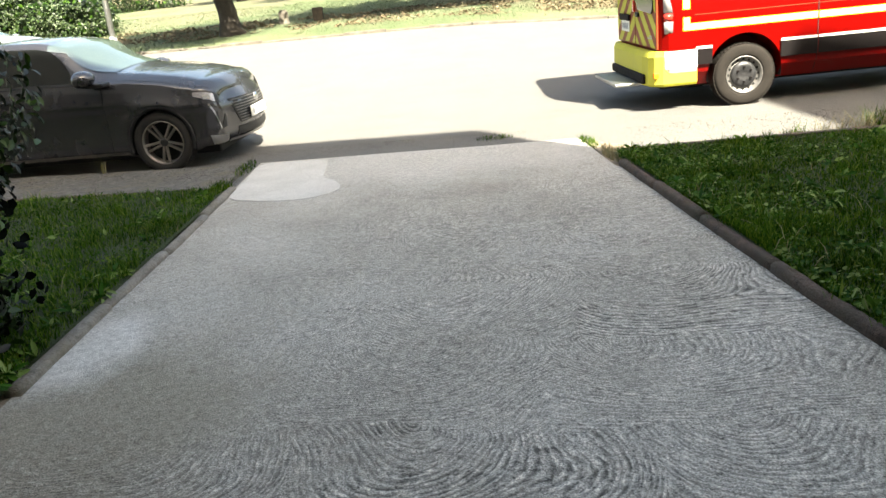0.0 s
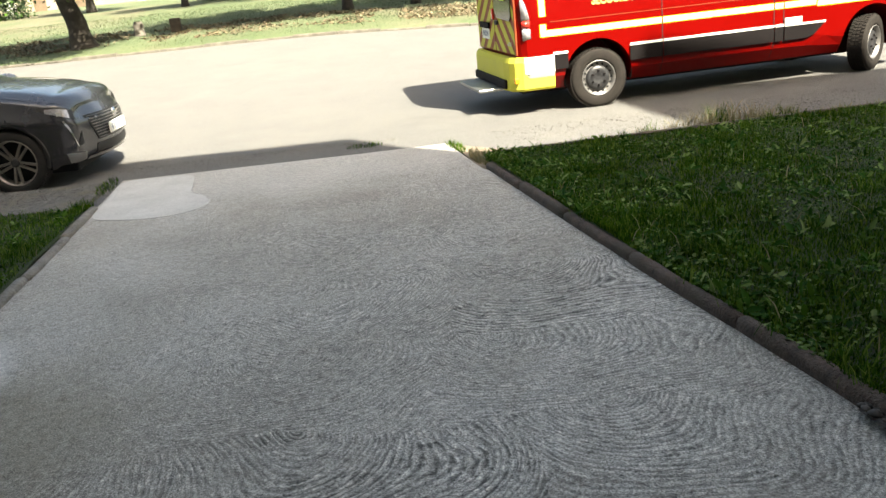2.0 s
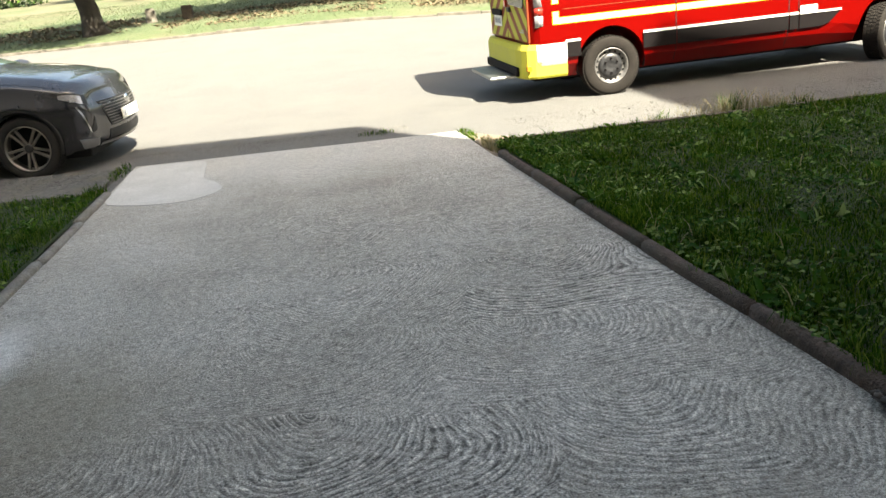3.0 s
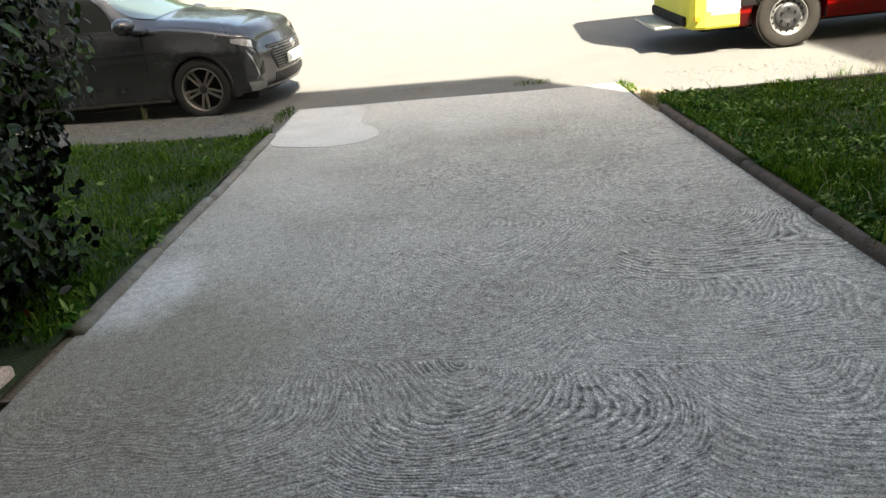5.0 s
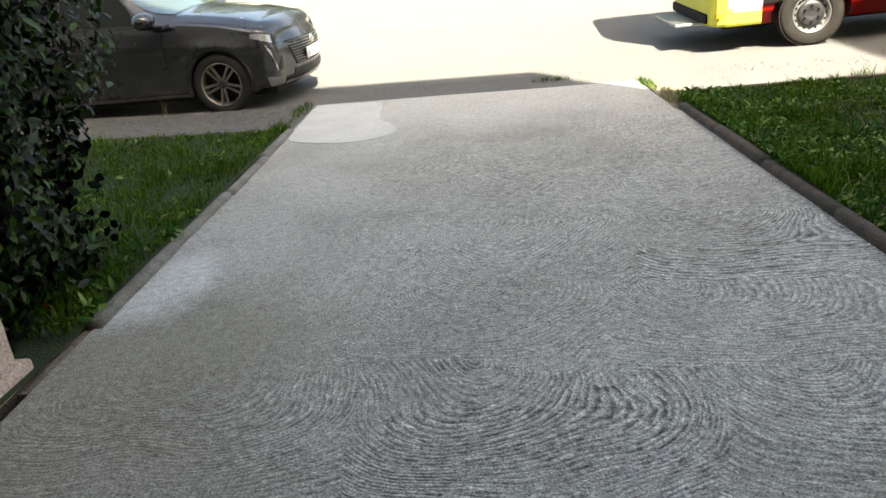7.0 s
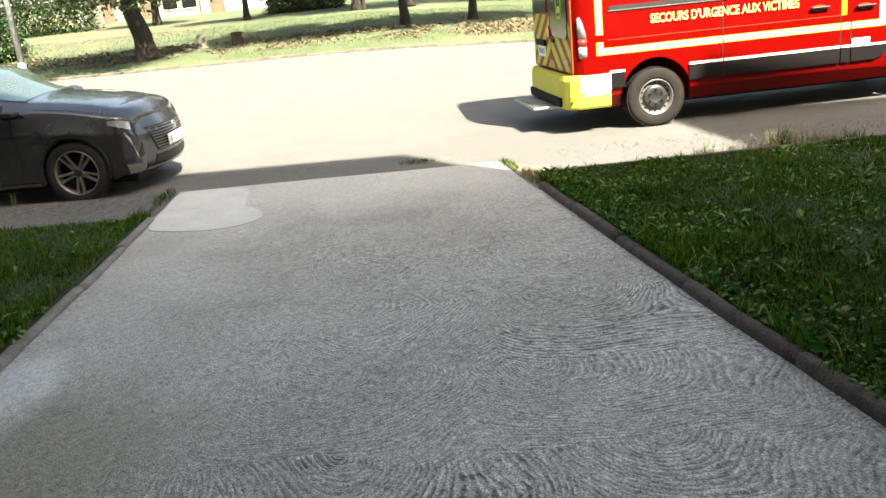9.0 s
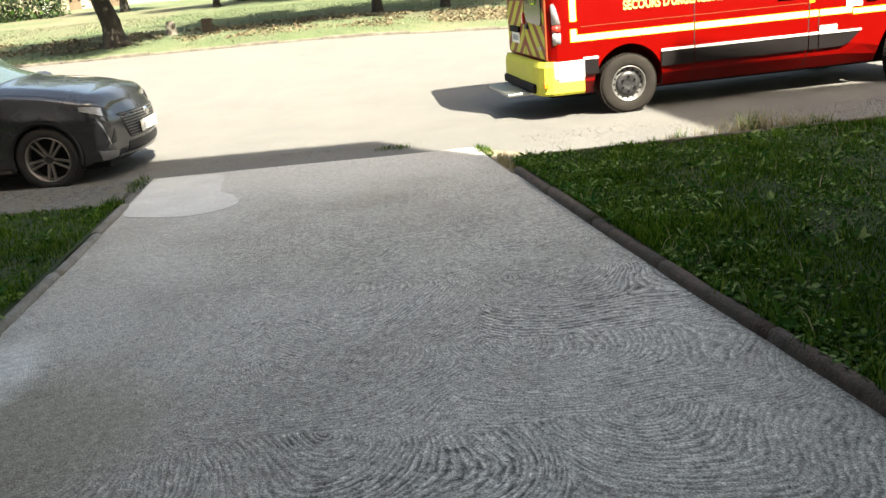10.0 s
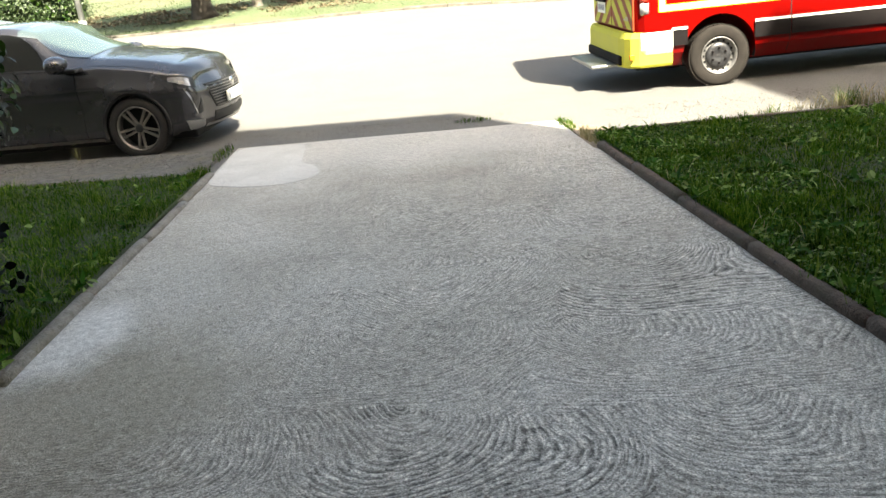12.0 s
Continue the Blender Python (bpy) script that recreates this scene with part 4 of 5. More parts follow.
    for z0, w in ((0.83, 0.20), (0.855, 0.12)):
        box("badge_bar", (X - 0.022, 0.22, z0), (X - 0.0195, 0.22 + w, z0 + 0.014), M_ALU, van)
    for y0, y1, z0, z1 in ((0.36, 0.60, 1.62, 1.64), (0.36, 0.38, 1.36, 1.64), (0.58, 0.60, 1.36, 1.64), (0.36, 0.60, 1.36, 1.38), (0.42, 0.54, 1.42, 1.50)):
        box("lime_mark", (X - 0.040, y0, z0), (X - 0.0345, y1, z1), M_LIME, van)
    for side in (0, 1):
        for outline, mat in (([(0.070, 0.89), (0.168, 0.90), (0.170, 1.03), (0.068, 1.03)], M_LAMP_CLEAR), ([(0.068, 1.032), (0.170, 1.032), (0.166, 1.115), (0.066, 1.115)], M_LAMP_RED),
                             ([(0.066, 1.117), (0.166, 1.117), (0.142, 1.22), (0.108, 1.33), (0.085, 1.365), (0.062, 1.36)], M_LAMP_CLEAR)):
            bm = bmesh.new()
            f = bm.faces.new([bm.verts.new((X + a, -0.004, z)) for a, z in outline])
            ext = bmesh.ops.extrude_face_region(bm, geom=[f])["geom"]
            bmesh.ops.translate(bm, verts=[v for v in ext if isinstance(v, bmesh.types.BMVert)], vec=(0, 0.09, 0))
            bmesh.ops.bevel(bm, geom=bm.edges[:], offset=0.007, segments=2, affect="EDGES")
            if side:
                bmesh.ops.translate(bm, verts=bm.verts, vec=(0, VAN_W - 0.082, 0))
            part("tail_lamp", bm, mat, van, "", True)
    # lettering
    fc = bpy.data.curves.new("lettering", "FONT")
    fc.body, fc.offset = "SECOURS D'URGENCE AUX VICTIMES", 0.028
    to = new("lettering", fc)
    bpy.context.view_layer.update()
    me = bpy.data.meshes.new_from_object(to.evaluated_get(bpy.context.evaluated_depsgraph_get()))
    bpy.data.objects.remove(to)
    co = np.array([v.co for v in me.vertices])
    lo, hi = co.min(0), co.max(0)
    for v in me.vertices:
        u, w = (v.co.x - lo[0]) / (hi[0] - lo[0]), (v.co.y - lo[1]) / (hi[1] - lo[1])
        z = 1.215 + 0.112 * w
        x = -0.06 + 1.82 * u
        v.co = (x, van_in(x, z) - 0.008, z)
    me.materials.clear()
    me.materials.append(M_LETTER)
    t = new("lettering", me)
    t.parent = van
    tagged(t, "yellow capital lettering")
    return van


van = rescue_van(pose(0, 0, 0.0))


# ---- cars: x forwards from the front axle, y from the right side to the left ----
CAR_W = 1.745


def hatchback(m, paint, label, name="hatchback_car"):
    car = thing(name, m, label, "car")
    top = lambda x: float(np.interp(x, (-3.24, -3.18, -3.05, -2.9, -2.55, -2.1, -1.6, -1.25, -0.95, -0.42, -0.14, 0.15, 0.32, 0.42), (0.62, 0.92, 1.08, 1.25, 1.38, 1.425, 1.44, 1.42, 1.335, 1.065, 1.035, 0.99, 0.955, 0.925)))
    belt = lambda x: float(np.interp(x, (-3.24, -3.0, -2.4, -0.6, -0.3, 0.05, 0.42), (0.60, 0.95, 0.98, 0.945, 0.945, 0.90, 0.815)))
    half = lambda x: CAR_W / 2 * float(np.interp(x, (-3.24, -3.1, -2.8, -2.3, -1.3, 0.0, 0.2, 0.42), (0.78, 0.90, 0.97, 1.0, 0.975, 0.995, 0.99, 0.965)))
    NOSE, TURN = 0.42, 0.40

    def front_x(y, z):
        """The bowed front: blunt, leaning back above the grille."""
        return 0.785 - 0.15 * (abs(y) / 0.66) ** 2.2 - 0.10 * max(0.0, (z - 0.60) / 0.17) ** 1.5 - 0.05 * max(0.0, (0.30 - z) / 0.08)

    def ring_pt(x, u):
        """u from 0 at the sill to 1 at the middle of the top; the right half."""
        h, b, t = half(x), belt(x), top(x)
        zs = 0.20 + (0.03 if x > 0.4 else 0)
        if u <= 0.55:
            k = u / 0.55
            z = zs + (b - zs) * k
            w = float(np.interp(k, (0, 0.06, 0.14, 0.30, 0.45, 0.60, 0.70, 0.76, 0.88, 0.96, 1), (0.925, 0.955, 0.962, 0.955, 0.96, 0.966, 0.988, 0.980, 0.962, 0.950, 0.94)))
            # flares round the wheel housings
            for wx in (0.0, -2.54):
                r = math.hypot(x - wx, z - 0.325)
                w += 0.034 * math.exp(-((r - 0.375) / 0.075) ** 2)
            return h * w, z
        k = (u - 0.55) / 0.45
        cab = max(0.0, min(1.0, (t - b - 0.13) / 0.25))
        side_y, side_z = 0.94 - 0.23 * cab, b + (t - b - 0.03) * cab
        if k < 0.55:
            q = k / 0.55
            y1, z1 = 0.94 + (side_y - 0.94) * q, b + (side_z - b) * q ** 0.92
            hy, hz = 0.94 - 0.20 * q, b + (t - b) * (0.55 * q + 0.17 * math.sin(q * math.pi / 2))
            return h * (y1 * cab + hy * (1 - cab)), z1 * cab + hz * (1 - cab)
        q = (k - 0.55) / 0.45
        y1, z1 = side_y * (1 - q), side_z + (t - side_z) * math.sin(q * math.pi / 2)
        hy, hz = 0.74 * (1 - q), b + (t - b) * (0.72 + 0.28 * math.sin(q * math.pi / 2))
        return h * (y1 * cab + hy * (1 - cab)), z1 * cab + hz * (1 - cab)

    def surf(x, u):
        """A point of the right half of the shell; past the nose line the shell turns round to the front."""
        y, z = ring_pt(min(x, NOSE), u)
        if x > NOSE:
            a = min(1.0, (x - NOSE) / TURN) * math.pi / 2
            yf, zf = y * 0.78, (z if z < 0.62 else 0.62 + (z - 0.62) * 0.45)
            y, z, x = yf + (y - yf) * math.cos(a), zf + (z - zf) * math.cos(a), NOSE + (front_x(yf, zf) - NOSE) * math.sin(a)
        return Vector((x, CAR_W / 2 - y, z))

    def at(x, u, off=0.0):
        p = surf(x, u)
        if off:
            du = surf(x, min(1, u + 0.01)) - surf(x, max(0, u - 0.01))
            dx = surf(x + 0.01, u) - surf(x - 0.01, u)
            nrm = dx.cross(du).normalized()
            if nrm.y > 0.3 or (abs(nrm.y) <= 0.3 and nrm.z < 0 and nrm.x < 0.3):
                nrm = -nrm
            p = p + nrm * off
        return p

    xs = [-3.24, -3.2, -3.1, -3.0] + list(np.arange(-2.85, 0.40, 0.075)) + [NOSE + TURN * k / 10 for k in range(11)]
    us = list(np.linspace(0, 0.55, 26)) + list(np.linspace(0.55, 1, 17))[1:]
    vs = []
    for x in xs:
        right = [at(x, u) for u in us]
        vs += right + [Vector((p.x, CAR_W - p.y, p.z)) for p in right[-2::-1]]
    n = len(vs) // len(xs)
    bm = bmesh.new()
    bv = [bm.verts.new(v) for v in vs]
    for i in range(len(xs) - 1):
        for j in range(n):
            bm.faces.new([bv[k] for k in (i * n + j, i * n + (j + 1) % n, (i + 1) * n + (j + 1) % n, (i + 1) * n + j)])
    bm.faces.new(bv[:n][::-1])
    # the front face, row by row from side to side
    last, steps = bv[-n:], 10
    rows = []
    for k in range(len(us) - 1):
        a, b = last[k], last[n - 1 - k]
        mid = []
        for t in range(1, steps):
            y = a.co.y + (b.co.y - a.co.y) * t / steps
            mid.append(bm.verts.new((front_x(y - CAR_W / 2, a.co.z), y, a.co.z)))
        rows.append([a] + mid + [b])
    for r0, r1 in zip(rows[:-1], rows[1:]):
        for t in range(steps):
            bm.faces.new((r0[t], r0[t + 1], r1[t + 1], r1[t]))
    bm.faces.new(rows[-1] + [last[len(us) - 1]])
    bm.faces.new(rows[0][::-1])
    body = part("body", bm, paint, car, "", True)
    carve(body, [cutter(x, 0.325, 0.345, y0, y1, car) for x in (0.0, -2.54) for y0, y1 in ((-0.2, 0.42), (CAR_W - 0.42, CAR_W + 0.2))])
    for x in (0.0, -2.54):
        for y in (0.028, CAR_W - 0.43):
            lathe("wheel_arch", [(0.352, -0.40), (0.352, 0.0), (0.325, 0.0)], M_BLACK, car, (x, y, 0.325), 40, "", None, (-16, 196))
    box("underbody", (-3.0, 0.2, 0.14), (0.55, CAR_W - 0.2, 0.32), M_VOID, car, 0.02)
    for x in (0.0, -2.54):
        wheel(car, (x, 0.125, 0.31), 0.31, 0.205, 0.225, M_TYRE_DARK, 5)
        wheel(car, (x, CAR_W - 0.125, 0.31), 0.31, 0.205, 0.225, M_TYRE_DARK, 5, 180)

    def skin(nm, x0, x1, u0, u1, mat, off=0.004, nx=14, nu=6, lb="", both=True, shape=None):
        for side in ((0, 1) if both else (0,)):
            pts = []
            for i in range(nx):
                for j in range(nu):
                    a, c = i / (nx - 1), j / (nu - 1)
                    if shape:
                        x, u = shape(a, c)
                    else:
                        x, u = x0 + (x1 - x0) * a, u0 + (u1 - u0) * c
                    p = at(x, u, off)
                    pts.append(p if side == 0 else Vector((p.x, CAR_W - p.y, p.z)))
            f = [(i * nu + j, (i + 1) * nu + j, (i + 1) * nu + j + 1, i * nu + j + 1) for i in range(nx - 1) for j in range(nu - 1)]
            link(nm, pts, f, mat, car, lb, True)

    # glass: windscreen across the middle, side windows, rear window
    pts = []
    for i in range(12):
        x = -1.14 + 0.70 * i / 11
        for j in range(17):
            t = -1 + 2 * j / 16
            u = 1 - abs(t) * (0.205 + 0.03 * (1 - i / 11))
            p = at(x, u, 0.006)
            pts.append(p if t < 0 else Vector((p.x, CAR_W - p.y, p.z)))
    link("windscreen", pts, [(i * 17 + j, (i + 1) * 17 + j, (i + 1) * 17 + j + 1, i * 17 + j + 1) for i in range(11) for j in range(16)], M_WINDSCREEN, car, "reflecting windscreen", True)
    skin("side_window", 0, 0, 0, 0, M_GLASS_DARK, 0.005, 16, 6, "dark side window", True, lambda a, c: (-1.70 + (1.10 - 0.52 * c ** 1.2) * a, 0.565 + 0.20 * c))
    skin("side_window", 0, 0, 0, 0, M_GLASS_DARK, 0.005, 10, 6, "dark side window", True, lambda a, c: (-2.62 + 0.86 * a, 0.565 + 0.20 * c))
    skin("window_strip", -2.7, -0.50, 0.552, 0.564, M_BLACK, 0.008, 24, 2)
    skin("door_gap", -1.742, -1.734, 0.02, 0.76, M_VOID, 0.003, 2, 24)
    skin("door_gap", -0.56, -0.553, 0.03, 0.54, M_VOID, 0.003, 2, 18)
    skin("sill_trim", -2.15, -0.37, 0.012, 0.034, M_ALLOY, 0.010, 14, 2, "satin sill strip")
    skin("bonnet_gap", -0.40, 0.60, 0.600, 0.607, M_VOID, 0.003, 20, 2)
    for x in (0.0, -2.54):
        for q in (0, 1):
            pr = [(0.338, -0.03), (0.342, -0.002), (0.354, 0.0), (0.358, -0.02)]
            lathe("arch_lip", pr, M_BLACK, car, (x, 0.016 if q == 0 else CAR_W - 0.016, 0.325), 40, "", None if q == 0 else Matrix.Rotation(math.pi, 3, "Z"), (-16, 196))
    # front: headlights, claw lamp, bumper blade, grille, plate
    skin("headlight_bezel", 0, 0, 0, 0, M_BLACK, 0.005, 14, 5, "", True, lambda a, c: (0.33 + 0.42 * a, 0.515 - 0.10 * a ** 0.7 + (0.02 + 0.115 * a ** 0.8) * c))
    skin("headlight", 0, 0, 0, 0, M_LAMP_CLEAR, 0.010, 10, 5, "clear headlight", True, lambda a, c: (0.40 + 0.27 * a, 0.482 - 0.052 * a + (0.036 + 0.060 * a) * c))
    skin("headlight_lens", 0, 0, 0, 0, M_CHROME, 0.014, 6, 4, "bright lamp projector", True, lambda a, c: (0.52 + 0.07 * a, 0.452 + 0.035 * c))
    skin("daylight_claw", 0, 0, 0, 0, M_CHROME, 0.010, 12, 3, "slanted bright daytime lamp", True, lambda a, c: (0.565 + 0.12 * a + 0.028 * c * (1 - 0.6 * a), 0.405 - 0.255 * a))
    skin("fog_recess", 0, 0, 0, 0, M_BLACK, 0.006, 8, 4, "", True, lambda a, c: (0.70 + 0.12 * a, 0.145 + 0.02 * a + (0.03 + 0.10 * a) * c))
    skin("bumper_blade", 0, 0, 0, 0, M_ALU, 0.016, 12, 3, "satin silver bumper blade", True, lambda a, c: (0.53 + 0.29 * a + 0.03 * (1 - c) * (1 - a), 0.02 + (0.085 - 0.02 * a) * c))

    def front_sheet(nm, w0, w1, z0, z1, mat, off, lb=""):
        pts = []
        for i in range(15):
            for t in (0, 0.33, 0.67, 1):
                z = z0 + (z1 - z0) * t
                y = (w0 + (w1 - w0) * t) * (-1 + 2 * i / 14)
                pts.append((front_x(y, z) + off, CAR_W / 2 + y, z))
        link(nm, pts, [(i * 4 + j, (i + 1) * 4 + j, (i + 1) * 4 + j + 1, i * 4 + j + 1) for i in range(14) for j in range(3)], mat, car, lb, True)

    front_sheet("grille", 0.43, 0.56, 0.40, 0.665, M_BLACK, 0.006)
    front_sheet("lower_grille", 0.50, 0.47, 0.275, 0.365, M_BLACK, 0.006)
    front_sheet("front_lip", 0.62, 0.60, 0.235, 0.262, M_ALU, 0.016, "satin silver bumper blade")
    for k in range(9):
        z = 0.415 + k * 0.029
        w = 0.42 + 0.014 * k
        tube("grille_bar", [(front_x(y, z) + 0.010, CAR_W / 2 + y, z) for y in np.linspace(-w, w, 13)], [0.005] * 13, M_ALLOY, car, 6)
    box("number_plate", (0.794, CAR_W / 2 - 0.26, 0.425), (0.808, CAR_W / 2 + 0.26, 0.535), M_WHITE, car, 0.003)
    for k in range(6):
        box("plate_bar", (0.8085, CAR_W / 2 - 0.2 + k * 0.07, 0.45), (0.8105, CAR_W / 2 - 0.16 + k * 0.07, 0.51), M_INK, car)
    lathe("badge", [(0.05, 0.0), (0.045, 0.008), (0.001, 0.012)], M_CHROME, car, (front_x(0, 0.61) + 0.012, CAR_W / 2, 0.61), 20, "", Matrix.Rotation(radians(80), 3, "Z"))
    # mirrors, handles, wipers
    for s in (0, 1):
        bm = bmesh.new()
        bmesh.ops.create_uvsphere(bm, u_segments=20, v_segments=12, radius=1)
        fy = -0.095 if s == 0 else CAR_W + 0.095
        bmesh.ops.transform(bm, matrix=Matrix.Translation((-0.66, fy, 1.02 if s == 0 else 0.98)) @ Matrix.Rotation(radians(-6), 4, "Y") @ Matrix.Diagonal((0.135, 0.13, 0.085, 1)), verts=bm.verts)
        for v in bm.verts:
            if v.co.x < -0.70:
                v.co.x = -0.70 + (v.co.x + 0.70) * 0.25
        mir = part("mirror", bm, paint, car, "door mirror in body colour", True)
        y0, y1 = (-0.08, 0.10) if s == 0 else (CAR_W - 0.10, CAR_W + 0.08)
        box("mirror_foot", (-0.66, y0, 0.925), (-0.46, y1, 0.965), M_BLACK, car, 0.012)
        for x in (-1.62, -2.5):
            y = CAR_W / 2 - half(x) * 0.985
            y = y if s == 0 else CAR_W - y
            box("door_handle", (x - 0.10, y - 0.022, 0.835), (x + 0.10, y + 0.022, 0.862), paint, car, 0.01)
    for k, (y0, y1) in enumerate(((0.35, 0.95), (0.85, 1.42))):
        tube("wiper", [(-0.43, y0, 1.03), (-0.47, (y0 + y1) / 2, 1.06), (-0.46, y1, 1.055)], [0.008, 0.01, 0.008], M_BLACK, car, 6)
    return car


car = hatchback(pose(-6.62, -0.60, -0.01, 0, 0, -5.5) @ Matrix.Diagonal((1.05, 1.07, 1.07, 1)), M_GREY_PAINT, "dark grey metallic hatchback parked beside the pavement")
far_car = hatchback(pose(-15.2, 13.2, lie(-15.2, 13.0), 0, 0, -9.0), M_SILVER_PAINT, "silver-grey car parked at the park's kerb")


# ---- shrubs and trees ----
def shrub(name, centre, size, n, leaf, label, rng, mats=None, category="shrub", reds=0):
    """A dense bush: stems inside and leaves in clumps over an uneven rounded block."""
    c, s = np.array(centre), np.array(size)
    root = thing(name, Matrix.Translation(Vector((c[0], c[1], c[2]))), label, category)
    for k in range(7):
        a = rng.uniform(0, 2 * np.pi)
        p = Vector((s[0] * 0.25 * math.cos(a), s[1] * 0.25 * math.sin(a), 0))
        q = Vector((s[0] * 0.4 * math.cos(a + 0.4), s[1] * 0.4 * math.sin(a + 0.4), s[2] * 0.8))
        tube("stem", [p, p.lerp(q, 0.5) + Vector((0.04, 0, 0)), q], [0.022, 0.016, 0.008], M_BARK, root, 6)
    # points near the skin of a rounded block
    d = rng.normal(size=(n, 3))
    d /= (np.abs(d) ** 4).sum(1)[:, None] ** 0.25
    lump = np.array([0.84 + 0.26 * noise.noise(Vector(q * 2.1 + c)) + 0.20 * noise.noise(Vector(q * 6.0 + c)) for q in d])
    depth = 1 - np.abs(rng.normal(0, 0.10, n))
    p = d * (lump * depth)[:, None] * s / 2
    p[:, 2] += s[2] * 0.36
    keep = p[:, 2] > 0.02
    p, d = p[keep], d[keep]
    leaves("foliage", p, leaf, mats or M_SHRUB, rng, root, d, 0.5, 0.5)
    # small inner twigs and leaves; shade inside is put into their dark colour
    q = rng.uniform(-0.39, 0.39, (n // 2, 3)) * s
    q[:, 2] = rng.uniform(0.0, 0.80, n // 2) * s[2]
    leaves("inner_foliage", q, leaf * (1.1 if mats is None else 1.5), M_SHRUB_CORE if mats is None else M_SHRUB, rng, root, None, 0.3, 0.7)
    if reds:
        k = rng.choice(len(p), reds, replace=False)
        tagged(leaves("red_leaf_cluster", p[k] * 1.02, leaf, M_RED_LEAF, rng, root, d[k], 0.5, 0.5), "red leaves", kind="stuff")
    return root


rs = np.random.default_rng(11)
shrub("garden_shrub", (-6.40, -6.24, 0.20), (1.84, 1.84, 3.4), 27000, 0.060, "dense dark evergreen shrub with a few red leaves beside the driveway", rs, None, "shrub", 60)


def tree(name, base, high, trunk_r, crown_c, crown_s, n, leaf, label, rng, lean=(0, 0), fork=0.55):
    root = thing(name, Matrix.Translation(base), label, "tree", "park trees")
    path, rad = [], []
    for k in range(9):
        t = k / 8
        wob = 0.06 * trunk_r * 6 * noise.noise((t * 3, base[0], base[1]))
        path.append((lean[0] * t ** 1.2 + wob, lean[1] * t, -0.1 + (high * fork + 0.1) * t))
        rad.append(trunk_r * (1.45 if k == 0 else 1.12 if k == 1 else 1.0 - 0.35 * t))
    tube("trunk", path, rad, M_BARK, root, 14)
    top = Vector(path[-1])
    ends = []
    for k in range(8):
        a = k * 2.4 + rng.uniform(-0.3, 0.3)
        e = Vector(crown_c) + Vector((crown_s[0] * 0.36 * math.cos(a), crown_s[1] * 0.36 * math.sin(a), crown_s[2] * rng.uniform(-0.25, 0.35)))
        midp = top.lerp(e, 0.5) + Vector((0, 0, 0.12 * high))
        tube("limb", [top - Vector((0, 0, 0.25 * trunk_r)), top.lerp(midp, 0.5), midp.lerp(e, 0.5), e], [trunk_r * 0.5, trunk_r * 0.34, trunk_r * 0.2, trunk_r * 0.06], M_BARK, root, 7)
        ends.append(e)
    # clumps of leaves on an uneven crown
    cl = 110
    d = rng.normal(size=(cl, 3))
    d /= np.linalg.norm(d, axis=1)[:, None]
    cc = np.array(crown_c) + d * np.array(crown_s) / 2 * rng.uniform(0.45, 1.0, cl)[:, None]
    which = rng.integers(0, cl, n)
    size = rng.uniform(0.06, 0.12, cl) * min(crown_s)
    off = rng.normal(size=(n, 3)) * size[which][:, None] * np.array((1.0, 1.0, 0.75))
    leaves("crown", cc[which] + off, leaf, M_TREE, rng, root, off, 0.4, 0.6)
    return root


def at_ground(x, y):
    return Vector((x, y, lie(x, y) + 0.02))


tree("park_tree", at_ground(-9.62, 16.75), 6.0, 0.33, (-0.7, -1.1, 3.35), (5.8, 6.4, 3.6), 26000, 0.115, "leafy park tree with a thick dark leaning trunk", rs, (-0.42, 0), 0.36)
# slim trees' crowns are unseen; widened and moved streetwards to shade the lawn
tree("park_tree", at_ground(-1.66, 19.0), 6, 0.16, (-1.4, -2.4, 4.7), (9.5, 5.6, 4.2), 15000, 0.24, "slim park tree in full leaf", rs, (-0.1, 0), 0.5)
tree("park_tree", at_ground(0.75, 19.6), 5.5, 0.15, (0.9, -2.2, 4.5), (7.0, 5.6, 4.0), 13000, 0.24, "slim park tree in full leaf", rs, (0.1, 0), 0.5)
tree("park_tree", at_ground(-3.0, 29.0), 6, 0.30, (0, 0, 6.0), (8.0, 7, 8.4), 14000, 0.18, "park tree with a dark trunk in the back row", rs, (0.1, 0), 0.45)
tree("park_tree", at_ground(-0.6, 30.0), 7, 0.20, (0, 0, 6.0), (7.0, 6, 8.2), 13000, 0.18, "park tree in the back row", rs, (0, 0), 0.45)
tree("park_tree", at_ground(4.0, 31.0), 7, 0.20, (0, 0, 6.0), (7.0, 6, 8.2), 13000, 0.18, "park tree in the back row", rs, (0, 0), 0.45)
tree("park_tree", at_ground(-8.2, 31.0), 5.0, 0.16, (0, 0, 2.7), (6.0, 5, 3.4), 9000, 0.17, "low branching park tree before the bungalow", rs, (0, 0), 0.4)
tree("park_tree", at_ground(-13.6, 37.0), 6, 0.22, (0, 0, 3.2), (5.0, 5, 3.6), 8000, 0.18, "park tree before the bungalow", rs, (0, 0), 0.45)
tree("park_tree", at_ground(9.5, 27.0), 7, 0.2, (0, 0, 5.0), (7, 6, 4.6), 6000, 0.22, "park tree beyond the van", rs, (0, 0), 0.45)
tree("park_tree", at_ground(16.0, 24.0), 7, 0.2, (0, 0, 4.6), (7, 6, 4.6), 6000, 0.22, "park tree beyond the van", rs, (0, 0), 0.45)
